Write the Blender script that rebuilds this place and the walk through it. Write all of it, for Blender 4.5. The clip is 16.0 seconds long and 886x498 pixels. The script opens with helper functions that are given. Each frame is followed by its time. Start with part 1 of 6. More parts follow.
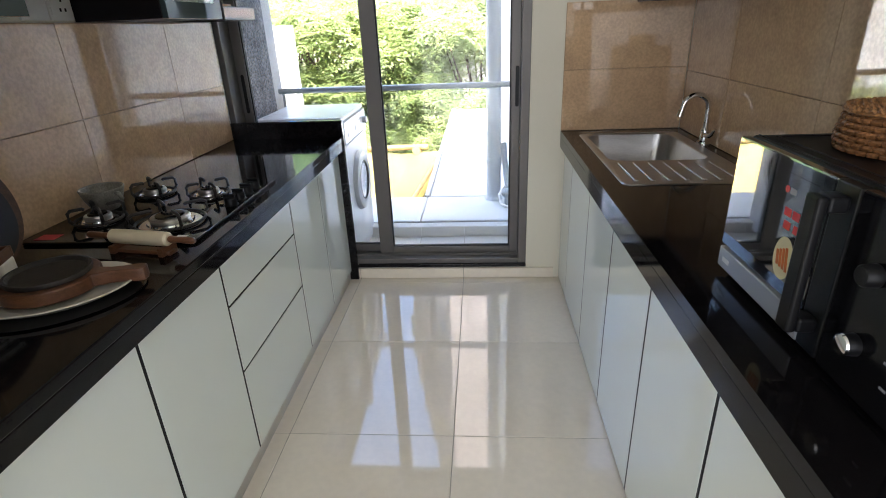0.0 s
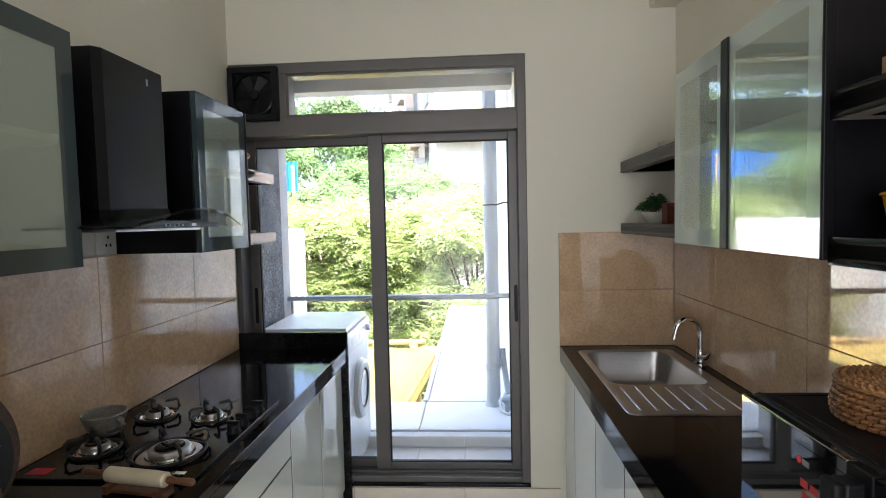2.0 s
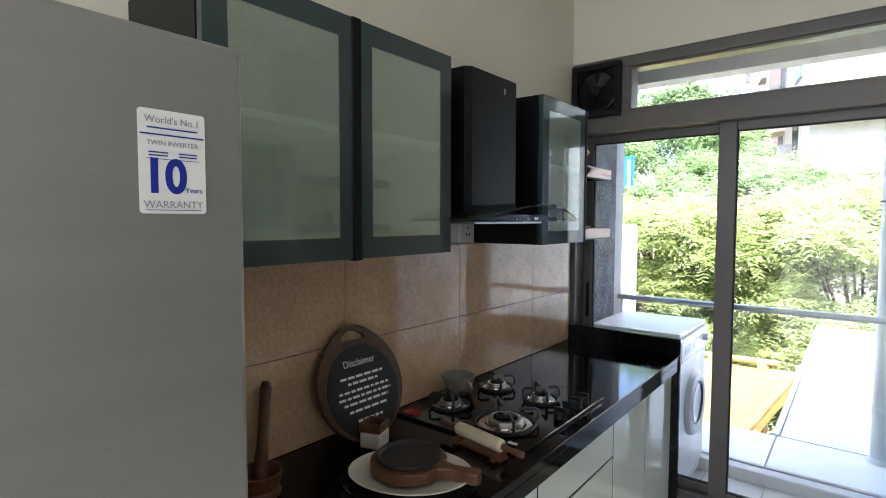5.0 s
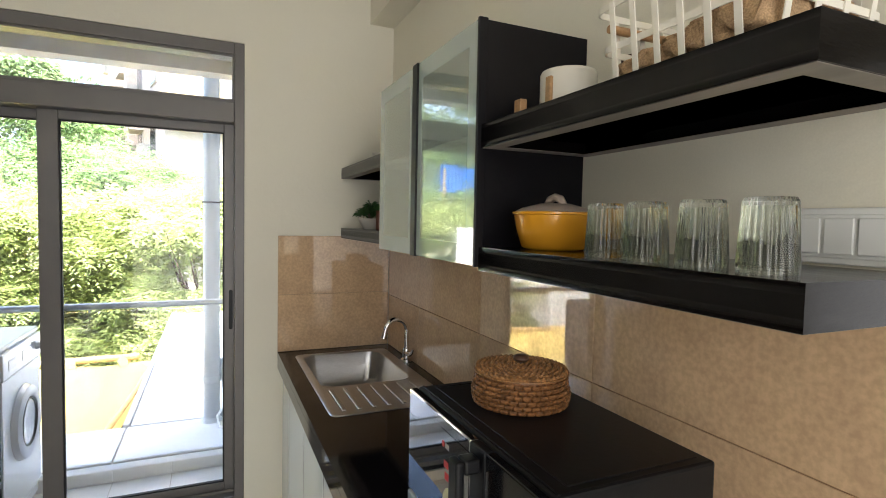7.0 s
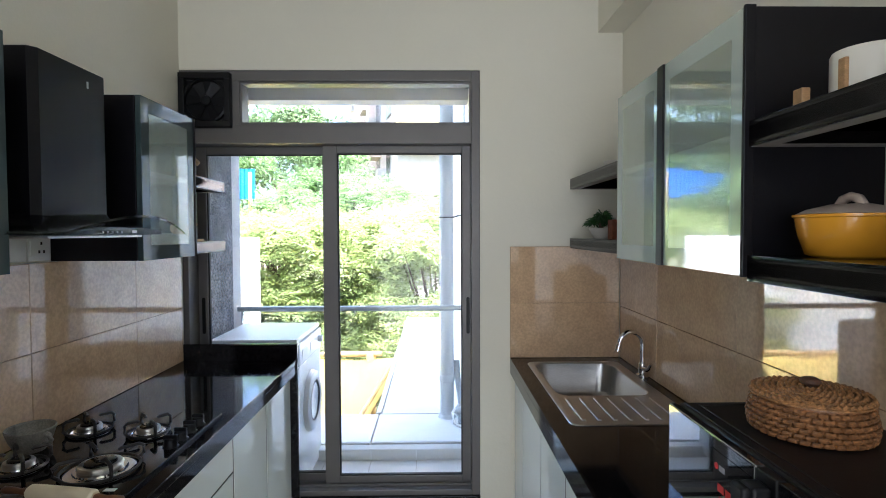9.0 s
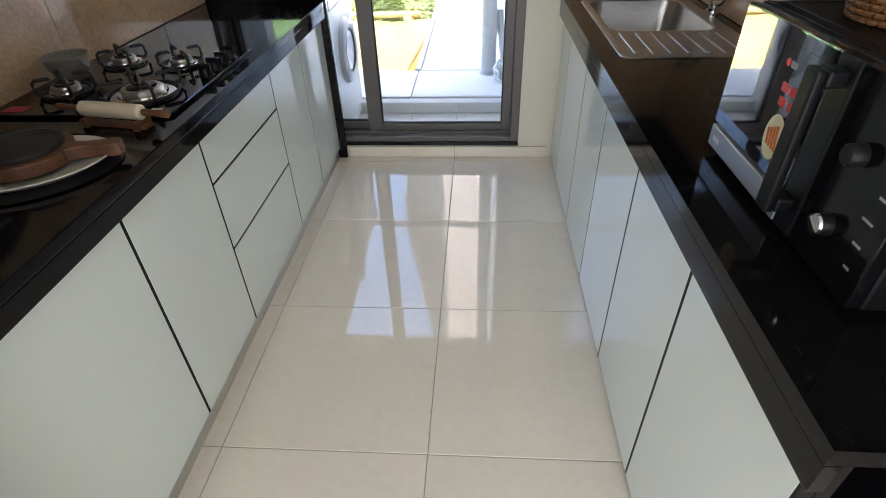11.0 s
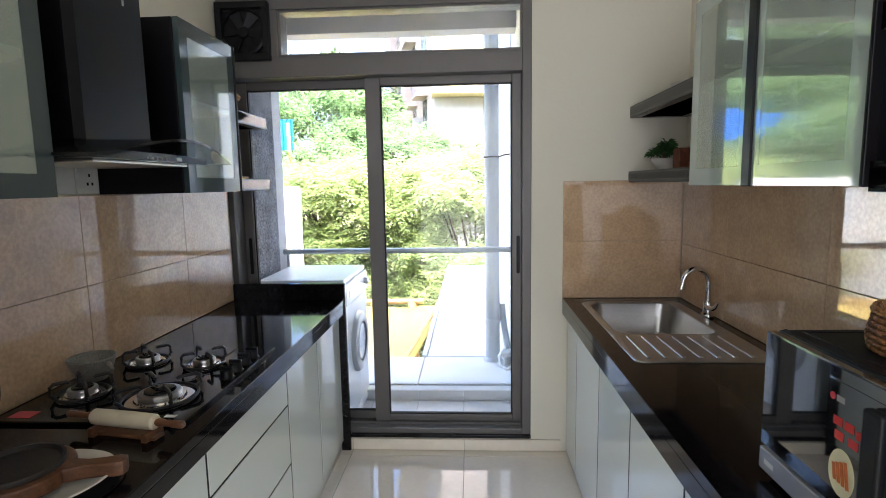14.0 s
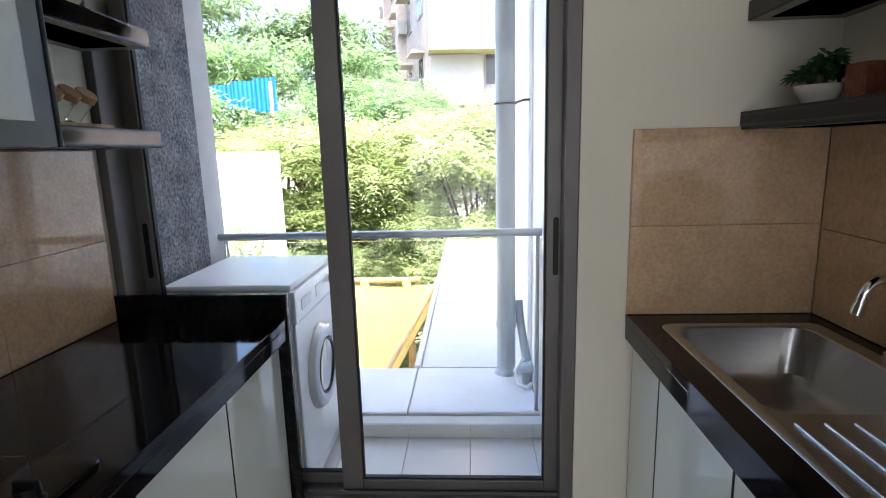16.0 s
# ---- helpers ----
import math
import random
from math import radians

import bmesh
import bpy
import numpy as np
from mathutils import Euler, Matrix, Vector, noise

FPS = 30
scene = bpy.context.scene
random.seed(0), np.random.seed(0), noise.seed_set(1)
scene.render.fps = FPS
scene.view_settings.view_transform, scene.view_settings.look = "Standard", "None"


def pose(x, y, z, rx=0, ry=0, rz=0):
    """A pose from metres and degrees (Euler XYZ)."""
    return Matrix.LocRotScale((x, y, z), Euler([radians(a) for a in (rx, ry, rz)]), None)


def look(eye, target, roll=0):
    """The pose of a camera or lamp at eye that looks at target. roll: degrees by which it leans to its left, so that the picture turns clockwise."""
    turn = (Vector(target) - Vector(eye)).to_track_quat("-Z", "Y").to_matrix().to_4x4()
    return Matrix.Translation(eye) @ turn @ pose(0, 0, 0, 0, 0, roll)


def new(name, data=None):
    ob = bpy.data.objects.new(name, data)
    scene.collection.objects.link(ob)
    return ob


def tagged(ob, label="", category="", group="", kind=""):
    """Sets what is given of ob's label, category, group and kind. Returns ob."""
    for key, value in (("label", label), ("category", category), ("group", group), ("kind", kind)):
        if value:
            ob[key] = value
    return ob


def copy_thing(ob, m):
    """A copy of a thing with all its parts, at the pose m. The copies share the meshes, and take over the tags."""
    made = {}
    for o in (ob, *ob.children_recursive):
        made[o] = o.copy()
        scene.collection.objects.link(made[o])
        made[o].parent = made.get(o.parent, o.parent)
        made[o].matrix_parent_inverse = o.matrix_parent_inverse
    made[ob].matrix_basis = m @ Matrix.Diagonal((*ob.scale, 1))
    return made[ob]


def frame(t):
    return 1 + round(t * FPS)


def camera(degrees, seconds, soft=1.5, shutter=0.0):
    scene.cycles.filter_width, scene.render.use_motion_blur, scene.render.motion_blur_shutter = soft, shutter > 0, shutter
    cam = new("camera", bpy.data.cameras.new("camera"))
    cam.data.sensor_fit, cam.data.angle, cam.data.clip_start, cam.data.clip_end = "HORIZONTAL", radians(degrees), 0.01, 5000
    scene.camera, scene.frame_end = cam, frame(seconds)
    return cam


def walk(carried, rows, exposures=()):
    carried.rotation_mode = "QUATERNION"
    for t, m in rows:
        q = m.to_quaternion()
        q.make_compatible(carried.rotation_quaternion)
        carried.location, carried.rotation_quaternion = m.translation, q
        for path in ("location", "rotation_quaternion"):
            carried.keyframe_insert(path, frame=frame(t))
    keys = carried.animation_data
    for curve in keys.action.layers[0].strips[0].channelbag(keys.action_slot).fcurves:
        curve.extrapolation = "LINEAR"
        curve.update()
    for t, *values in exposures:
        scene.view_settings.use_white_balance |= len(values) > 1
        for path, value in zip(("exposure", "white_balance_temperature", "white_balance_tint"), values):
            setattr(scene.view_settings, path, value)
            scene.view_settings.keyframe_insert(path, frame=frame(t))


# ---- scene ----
cam = camera(80.7, 16.0, soft=1.0)
EXPOSURES = [(0, 3.55, 5700, 12), (2, 3.5, 5700, 12), (3.2, 3.5, 5550, 11), (5.5, 3.5, 5550, 11), (6.5, 3.6, 5700, 11), (7.5, 3.75, 6250, 11), (8.2, 3.7, 5950, 11),
             (9.2, 3.6, 5300, 11), (10.2, 3.6, 5600, 12), (12.5, 3.65, 5700, 12), (13.5, 3.6, 5650, 13), (14.5, 3.5, 5600, 13), (15.2, 3.35, 5600, 13), (16, 3.15, 5600, 13)]
PATH = [
    (0, (0.298, 0.122, 1.353), (0.149, 1.952, 0.56), -2.4),
    (0.5, (0.284, 0.119, 1.383), (0.151, 2.02, 0.774), -2.0),
    (1, (0.28, 0.111, 1.437), (0.152, 2.063, 1.019), -1.6),
    (1.5, (0.281, 0.103, 1.48), (0.159, 2.084, 1.233), -1.3),
    (2, (0.265, 0.098, 1.496), (0.146, 2.091, 1.389), -1.3),
    (2.5, (0.244, 0.101, 1.493), (-0.118, 2.066, 1.409), -1.5),
    (3, (0.226, 0.097, 1.489), (-0.808, 1.807, 1.406), -1.5),
    (3.2, (0.221, 0.081, 1.489), (-1.018, 1.648, 1.401), -1.4),
    (3.55, (0.226, 0.086, 1.491), (-1.239, 1.445, 1.395), -1.1),
    (3.9, (0.231, 0.091, 1.493), (-1.328, 1.34, 1.391), -0.8),
    (4.25, (0.236, 0.097, 1.494), (-1.321, 1.346, 1.387), -0.5),
    (4.6, (0.242, 0.102, 1.496), (-1.229, 1.453, 1.386), -0.2),
    (4.95, (0.247, 0.107, 1.498), (-1.043, 1.631, 1.386), 0.1),
    (5.3, (0.252, 0.112, 1.5), (-0.75, 1.839, 1.39), 0.4),
    (5.5, (0.276, 0.112, 1.499), (-0.5, 1.952, 1.391), 0.8),
    (6, (0.322, 0.117, 1.5), (0.134, 2.106, 1.397), 1.6),
    (6.5, (0.368, 0.121, 1.501), (0.724, 2.087, 1.398), 1.3),
    (7, (0.406, 0.101, 1.502), (1.212, 1.929, 1.402), 1.2),
    (7.5, (0.424, 0.086, 1.501), (1.456, 1.797, 1.421), 0.7),
    (8, (0.416, 0.091, 1.5), (1.446, 1.804, 1.419), 0.6),
    (8.5, (0.36, 0.098, 1.501), (0.927, 2.015, 1.429), 0.2),
    (9, (0.306, 0.082, 1.499), (0.337, 2.081, 1.434), -0.2),
    (9.5, (0.312, 0.092, 1.496), (0.237, 2.089, 1.418), -0.0),
    (10, (0.315, 0.119, 1.422), (0.21, 2.067, 0.982), -0.9),
    (10.2, (0.319, 0.124, 1.373), (0.205, 1.999, 0.685), -1.1),
    (10.55, (0.319, 0.126, 1.361), (0.198, 1.869, 0.388), -1.45),
    (10.9, (0.319, 0.128, 1.348), (0.194, 1.756, 0.194), -1.8),
    (11.25, (0.319, 0.13, 1.336), (0.192, 1.687, 0.088), -2.15),
    (11.6, (0.319, 0.131, 1.324), (0.188, 1.679, 0.063), -2.5),
    (11.95, (0.319, 0.133, 1.311), (0.183, 1.733, 0.118), -2.85),
    (12.3, (0.319, 0.135, 1.299), (0.178, 1.839, 0.262), -3.2),
    (12.5, (0.322, 0.132, 1.324), (0.179, 1.918, 0.437), -2.6),
    (13, (0.314, 0.126, 1.377), (0.177, 2.032, 0.788), -1.4),
    (13.5, (0.289, 0.13, 1.419), (0.153, 2.099, 1.095), -1.1),
    (14, (0.245, 0.181, 1.417), (0.133, 2.163, 1.171), -1.0),
    (14.5, (0.256, 0.382, 1.41), (0.147, 2.364, 1.163), -0.9),
    (15, (0.276, 0.608, 1.401), (0.119, 2.586, 1.152), -1.2),
    (15.5, (0.254, 0.902, 1.389), (0.101, 2.872, 1.08), -0.8),
    (16, (0.202, 1.162, 1.375), (0.092, 3.124, 1.001), -1.5),
]
walk(cam, [(t, look(eye, target, roll)) for t, eye, target, roll in PATH], EXPOSURES)

# ---- world, sun and exposure ----
world = bpy.data.worlds.new("sky")
scene.world = world
world.use_nodes = True
wn = world.node_tree
wn.nodes.clear()
sky = wn.nodes.new("ShaderNodeTexSky")
sky.sky_type = "NISHITA"
sky.sun_disc = False
SUN_EL, SUN_AZ = 66.0, 150.0
sky.dust_density, sky.air_density = 7.0, 1.0
sky.sun_elevation, sky.sun_rotation = radians(SUN_EL), radians(SUN_AZ)
bg = wn.nodes.new("ShaderNodeBackground")
bg.inputs["Strength"].default_value = 0.15
wout = wn.nodes.new("ShaderNodeOutputWorld")
wn.links.new(sky.outputs[0], bg.inputs["Color"])
wn.links.new(bg.outputs[0], wout.inputs["Surface"])

sun_data = bpy.data.lights.new("sun", "SUN")
sun_data.energy, sun_data.angle, sun_data.color = 3.4, radians(0.5), (1.0, 0.95, 0.87)
sun = new("sun", sun_data)
az, el = radians(SUN_AZ), radians(SUN_EL)
sun_dir = Vector((math.sin(az) * math.cos(el), math.cos(az) * math.cos(el), math.sin(el)))
sun.matrix_world = look(sun_dir * 40, (0, 0, 0))

# fill lamp in place of daylight from behind, added before the closed back wall
liv = bpy.data.lights.new("entrance_daylight", "AREA")
liv.shape, liv.size, liv.size_y, liv.energy, liv.color = "RECTANGLE", 2.2, 2.45, 4.8, (1.0, 0.97, 0.93)
ll = new("entrance_daylight", liv)
ll.matrix_world = look((0.13, -1.9, 1.27), (0.13, 1.0, 1.2))
# second fill lamp, added before a solid living room wall to light the doorway side
lw = bpy.data.lights.new("living_room_window", "AREA")
lw.shape, lw.size, lw.size_y, lw.energy, lw.color = "RECTANGLE", 2.6, 1.9, 2.0, (1.0, 0.96, 0.91)
lwo = new("living_room_window", lw)
lwo.matrix_world = look((4.5, -0.4, 1.5), (0.0, 0.1, 1.1))

# ---- materials ----
MATS = {}


def surf(name, col, rough=0.5, metal=0.0, var=0.12, scale=6.0, bump=0.0, bscale=80.0, col2=None, rvar=0.0, coat=0.0,
         trans=0.0, spec=0.5, stretch=(1, 1, 1), rand=0.0, ior=1.45, fine=0.0, fscale=120.0, detail=5.0, sss=0.0, own=False):
    """A procedural material: two scales of colour variation, roughness variation and fine relief."""
    m = bpy.data.materials.new(name)
    m.use_nodes = True
    nt = m.node_tree
    N, L = nt.nodes, nt.links
    b = N["Principled BSDF"]
    b.inputs["Roughness"].default_value = rough
    b.inputs["Metallic"].default_value = metal
    b.inputs["IOR"].default_value = ior
    b.inputs["Specular IOR Level"].default_value = spec
    b.inputs["Coat Weight"].default_value = coat
    b.inputs["Coat Roughness"].default_value = 0.03
    b.inputs["Transmission Weight"].default_value = trans
    b.inputs["Subsurface Weight"].default_value = sss
    geo = N.new("ShaderNodeTexCoord" if own else "ShaderNodeNewGeometry")
    mp = N.new("ShaderNodeMapping")
    mp.inputs["Scale"].default_value = stretch
    L.new(geo.outputs["Object" if own else "Position"], mp.inputs["Vector"])
    vec = mp.outputs[0]
    if rand:
        oi = N.new("ShaderNodeObjectInfo")
        ad = N.new("ShaderNodeVectorMath")
        ad.operation = "MULTIPLY_ADD"
        ad.inputs[1].default_value = (37.0, 53.0, 29.0)
        L.new(oi.outputs["Random"], ad.inputs[0])
        L.new(vec, ad.inputs[2])
        vec = ad.outputs[0]
    c2 = col2 or tuple(c * (1 - var) for c in col)
    ns = N.new("ShaderNodeTexNoise")
    ns.inputs["Scale"].default_value, ns.inputs["Detail"].default_value = scale, detail
    L.new(vec, ns.inputs["Vector"])
    mr = N.new("ShaderNodeMapRange")
    mr.inputs[1].default_value, mr.inputs[2].default_value = 0.3, 0.7
    L.new(ns.outputs["Fac"], mr.inputs[0])
    mx = N.new("ShaderNodeMix")
    mx.data_type = "RGBA"
    mx.inputs["A"].default_value, mx.inputs["B"].default_value = (*col, 1), (*c2, 1)
    L.new(mr.outputs[0], mx.inputs["Factor"])
    out = mx.outputs["Result"]
    if fine:
        n2 = N.new("ShaderNodeTexNoise")
        n2.inputs["Scale"].default_value, n2.inputs["Detail"].default_value = fscale, 3.0
        L.new(vec, n2.inputs["Vector"])
        r2 = N.new("ShaderNodeMapRange")
        r2.inputs[1].default_value, r2.inputs[2].default_value = 0.35, 0.65
        r2.inputs[3].default_value, r2.inputs[4].default_value = 1 - fine, 1 + fine
        L.new(n2.outputs["Fac"], r2.inputs[0])
        m2 = N.new("ShaderNodeMix")
        m2.data_type, m2.blend_type = "RGBA", "MULTIPLY"
        m2.inputs["Factor"].default_value = 1.0
        L.new(out, m2.inputs["A"])
        L.new(r2.outputs[0], m2.inputs["B"])
        out = m2.outputs["Result"]
    if rand:
        r3 = N.new("ShaderNodeMapRange")
        r3.inputs[3].default_value, r3.inputs[4].default_value = 1 - rand, 1 + rand
        L.new(oi.outputs["Random"], r3.inputs[0])
        m3 = N.new("ShaderNodeMix")
        m3.data_type, m3.blend_type = "RGBA", "MULTIPLY"
        m3.inputs["Factor"].default_value = 1.0
        L.new(out, m3.inputs["A"])
        L.new(r3.outputs[0], m3.inputs["B"])
        out = m3.outputs["Result"]
    L.new(out, b.inputs["Base Color"])
    if rvar:
        rr = N.new("ShaderNodeMapRange")
        rr.inputs[3].default_value, rr.inputs[4].default_value = max(0.0, rough - rvar), rough + rvar
        L.new(ns.outputs["Fac"], rr.inputs[0])
        L.new(rr.outputs[0], b.inputs["Roughness"])
    if bump:
        nb = N.new("ShaderNodeTexNoise")
        nb.inputs["Scale"].default_value, nb.inputs["Detail"].default_value = bscale, 4.0
        L.new(vec, nb.inputs["Vector"])
        bp = N.new("ShaderNodeBump")
        bp.inputs["Strength"].default_value, bp.inputs["Distance"].default_value = bump, 0.004
        L.new(nb.outputs["Fac"], bp.inputs["Height"])
        L.new(bp.outputs[0], b.inputs["Normal"])
    MATS[name] = m
    return m


PAINT = surf("cream_wall_paint", (0.79, 0.75, 0.625), 0.55, var=0.05, scale=1.6, bump=0.25, bscale=45, fine=0.02, fscale=260)
CEIL = surf("ceiling_paint", (0.82, 0.80, 0.74), 0.7, var=0.04, scale=2.0, bump=0.1)
FLOOR = surf("cream_vitrified_tile", (0.87, 0.79, 0.665), 0.035, var=0.06, scale=3.0, rand=0.015, fine=0.02, fscale=40, rvar=0.02, spec=0.75)
GROUT = surf("grey_grout", (0.42, 0.37, 0.30), 0.8, var=0.2, scale=20, bump=0.3)
TILE = surf("beige_marble_tile", (0.63, 0.44, 0.265), 0.03, var=0.2, scale=13.0, col2=(0.545, 0.375, 0.23), rand=0.03, fine=0.10, fscale=80, rvar=0.015, spec=0.6, detail=9, coat=0.2)
TILE.node_tree.nodes["Principled BSDF"].inputs["Coat IOR"].default_value = 1.6
TGROUT = surf("beige_tile_grout", (0.66, 0.51, 0.35), 0.7, var=0.2, scale=30)
TRIMW = surf("white_edge_trim", (0.75, 0.73, 0.66), 0.4, var=0.06)
GRANITE = surf("black_granite", (0.0045, 0.004, 0.0045), 0.07, var=0.4, scale=60, col2=(0.009, 0.008, 0.0085), fine=0.35, fscale=420, rvar=0.03, spec=0.26)
LACQ = surf("pale_green_lacquered_glass", (0.82, 0.87, 0.83), 0.04, var=0.03, scale=1.5, rvar=0.02, spec=0.55)
CARC = surf("black_cabinet_carcass", (0.005, 0.0045, 0.006), 0.4, spec=0.25, var=0.3, scale=12, bump=0.05)
BLACKWOOD = surf("black_stained_wood", (0.005, 0.004, 0.0038), 0.17, spec=0.26, var=0.5, scale=14, stretch=(1, 0.15, 6), rvar=0.1, bump=0.06, bscale=45, fine=0.4, fscale=60)
DARKRIM = surf("grey_shelf_underside", (0.25, 0.225, 0.195), 0.5, var=0.35, scale=20, stretch=(1, 0.3, 1))
ALU = surf("brushed_aluminium", (0.62, 0.62, 0.60), 0.35, metal=0.9, var=0.08, scale=60, stretch=(1, 0.05, 8))
FRAME = surf("grey_powder_coated_aluminium", (0.155, 0.145, 0.138), 0.42, metal=0.25, var=0.08, scale=9, bump=0.06, bscale=400, fine=0.05, fscale=500)
GASKET = surf("black_rubber_gasket", (0.012, 0.012, 0.013), 0.6, var=0.2)
BLACKPL = surf("black_plastic", (0.006, 0.006, 0.007), 0.42, spec=0.3, var=0.2, scale=30, bump=0.05)
BLACKGLOSS = surf("black_gloss_enamel", (0.006, 0.006, 0.007), 0.12, var=0.2, scale=30, spec=0.4)
CHIMN = surf("black_powder_coated_steel", (0.0045, 0.0045, 0.006), 0.36, spec=0.2, var=0.25, scale=3, bump=0.06, bscale=500, fine=0.1, fscale=300)
GREYFR = surf("blue_grey_printed_glass", (0.045, 0.065, 0.068), 0.03, spec=0.6, var=0.1, scale=4)
FROST = surf("frosted_green_glass", (0.66, 0.77, 0.66), 0.15, var=0.03, scale=3, trans=0.72, coat=1.0, ior=1.45, spec=0.2)
FROST.node_tree.nodes["Principled BSDF"].inputs["Coat IOR"].default_value = 1.9
FROST.node_tree.nodes["Principled BSDF"].inputs["Coat Roughness"].default_value = 0.015
FROSTR = surf("pale_glass_rim", (0.40, 0.47, 0.43), 0.05, var=0.03, scale=3, spec=0.8, coat=1.0)
HOBGL = surf("black_hob_glass", (0.005, 0.005, 0.0055), 0.04, var=0.2, scale=20, spec=0.35)
MUGM = surf("charcoal_glazed_stoneware", (0.035, 0.033, 0.034), 0.3, var=0.3, scale=30, bump=0.1)
COPPER = surf("worn_copper", (0.55, 0.24, 0.12), 0.32, metal=1.0, var=0.3, scale=40)
CABIN = surf("cabinet_inside_laminate", (0.40, 0.44, 0.38), 0.5, var=0.05)
CABSH = surf("white_shelf_board", (0.85, 0.85, 0.80), 0.5, var=0.04)
STEEL = surf("brushed_stainless_steel", (0.52, 0.515, 0.51), 0.31, metal=1.0, var=0.1, scale=40, stretch=(0.2, 6, 1), rvar=0.06, fine=0.06, fscale=300)
CHROME = surf("chrome", (0.75, 0.75, 0.75), 0.06, metal=1.0, var=0.05)
FRIDGE = surf("silver_fridge_steel", (0.30, 0.295, 0.29), 0.45, metal=0.55, var=0.08, scale=2, stretch=(1, 0.2, 14), fine=0.06, fscale=260, bump=0.03, bscale=300)
FRSIDE = surf("grey_fridge_side", (0.45, 0.46, 0.47), 0.5, var=0.06)
WHITEPL = surf("white_plastic", (0.78, 0.78, 0.76), 0.3, var=0.03, scale=5)
WMBODY = surf("white_enamel", (0.80, 0.82, 0.84), 0.22, var=0.03, scale=3, bump=0.02)
WMGREY = surf("silver_grey_plastic", (0.45, 0.46, 0.48), 0.3, metal=0.4, var=0.08)
WOODD = surf("dark_walnut", (0.105, 0.05, 0.028), 0.42, var=0.5, scale=9, stretch=(1, 6, 6), fine=0.25, fscale=90, bump=0.1)
WOODM = surf("brown_sheesham_wood", (0.17, 0.075, 0.036), 0.4, var=0.45, scale=10, stretch=(1.5, 8, 8), fine=0.2, fscale=90, bump=0.08)
WOODL = surf("pale_beech_wood", (0.48, 0.28, 0.13), 0.45, var=0.3, scale=12, stretch=(2, 8, 8), fine=0.12, fscale=90)
WOODF = surf("varnished_teak_frame", (0.24, 0.095, 0.035), 0.35, var=0.4, scale=5, stretch=(8, 8, 0.6), fine=0.2, fscale=70)
MARBLE = surf("cream_marble", (0.74, 0.64, 0.46), 0.3, var=0.12, scale=18)
IRON = surf("cast_iron", (0.030, 0.026, 0.024), 0.55, var=0.3, scale=60, bump=0.4, bscale=260)
CERAM = surf("white_ceramic", (0.74, 0.70, 0.62), 0.3, var=0.06, scale=14)
STONE = surf("grey_stoneware", (0.26, 0.25, 0.22), 0.5, var=0.25, scale=30, fine=0.2, fscale=200, bump=0.1)
SLATE = surf("black_chalkboard", (0.018, 0.018, 0.020), 0.55, var=0.3, scale=16)
CHALK = surf("white_lettering", (0.78, 0.78, 0.76), 0.7, var=0.05)
YELLOW = surf("mustard_enamel", (0.72, 0.33, 0.02), 0.16, var=0.08, scale=6, coat=0.5)
LIDC = surf("pale_terracotta_lid", (0.50, 0.40, 0.33), 0.4, var=0.1, scale=16)
WICKER = surf("brown_wicker", (0.26, 0.115, 0.04), 0.42, var=0.5, scale=60, fine=0.35, fscale=150, bump=0.3, bscale=200)
WICKERL = surf("tan_wicker_lid", (0.32, 0.155, 0.055), 0.42, var=0.4, scale=60, fine=0.35, fscale=150, bump=0.3, bscale=200)
CLOTH = surf("tan_towelling", (0.50, 0.33, 0.18), 0.95, var=0.3, scale=25, fine=0.25, fscale=400, bump=0.6, bscale=220)
WIRE = surf("cream_wire_enamel", (0.80, 0.76, 0.66), 0.4, var=0.04)
TERRA = surf("carved_terracotta", (0.27, 0.085, 0.04), 0.6, var=0.5, scale=60, bump=0.8, bscale=120)
LEAFP = surf("dark_green_houseplant", (0.045, 0.13, 0.03), 0.5, var=0.5, scale=30)
RED = surf("red_print", (0.55, 0.03, 0.03), 0.4, var=0.1)
ORANGE = surf("orange_print", (0.70, 0.18, 0.03), 0.4, var=0.4, scale=60)
CREAMP = surf("cream_print", (0.75, 0.70, 0.45), 0.4, var=0.1)
BLUEP = surf("navy_print", (0.015, 0.03, 0.30), 0.4, var=0.1)
GREYP = surf("grey_print", (0.30, 0.30, 0.33), 0.5, var=0.1)
PAPER = surf("white_sticker_paper", (0.80, 0.80, 0.80), 0.35, var=0.02)
DARKGL = surf("black_oven_glass", (0.008, 0.008, 0.009), 0.03, var=0.1, spec=1.0, ior=1.9, coat=1.0)
# outside
PLASTERG = surf("grey_textured_plaster", (0.20, 0.205, 0.225), 0.9, var=0.5, scale=9, col2=(0.085, 0.09, 0.105), bump=1.0, bscale=60, fine=0.55, fscale=75, detail=9)
PLASTERS = surf("smooth_grey_plaster", (0.46, 0.46, 0.47), 0.8, var=0.15, scale=8, bump=0.3)
PLASTERW = surf("white_exterior_paint", (0.82, 0.82, 0.82), 0.8, var=0.12, scale=5, bump=0.3)
LEDGE = surf("grey_cement_slab", (0.56, 0.56, 0.55), 0.8, var=0.14, scale=2.2, fine=0.07, fscale=60, bump=0.2)
BTILE = surf("white_balcony_tile", (0.74, 0.73, 0.70), 0.3, var=0.08, scale=4, rand=0.03)
PVC = surf("grey_pvc_pipe", (0.42, 0.45, 0.47), 0.45, var=0.25, scale=5, stretch=(1, 1, 0.4))
RAILM = surf("painted_steel_rail", (0.34, 0.37, 0.38), 0.35, metal=0.4, var=0.1)
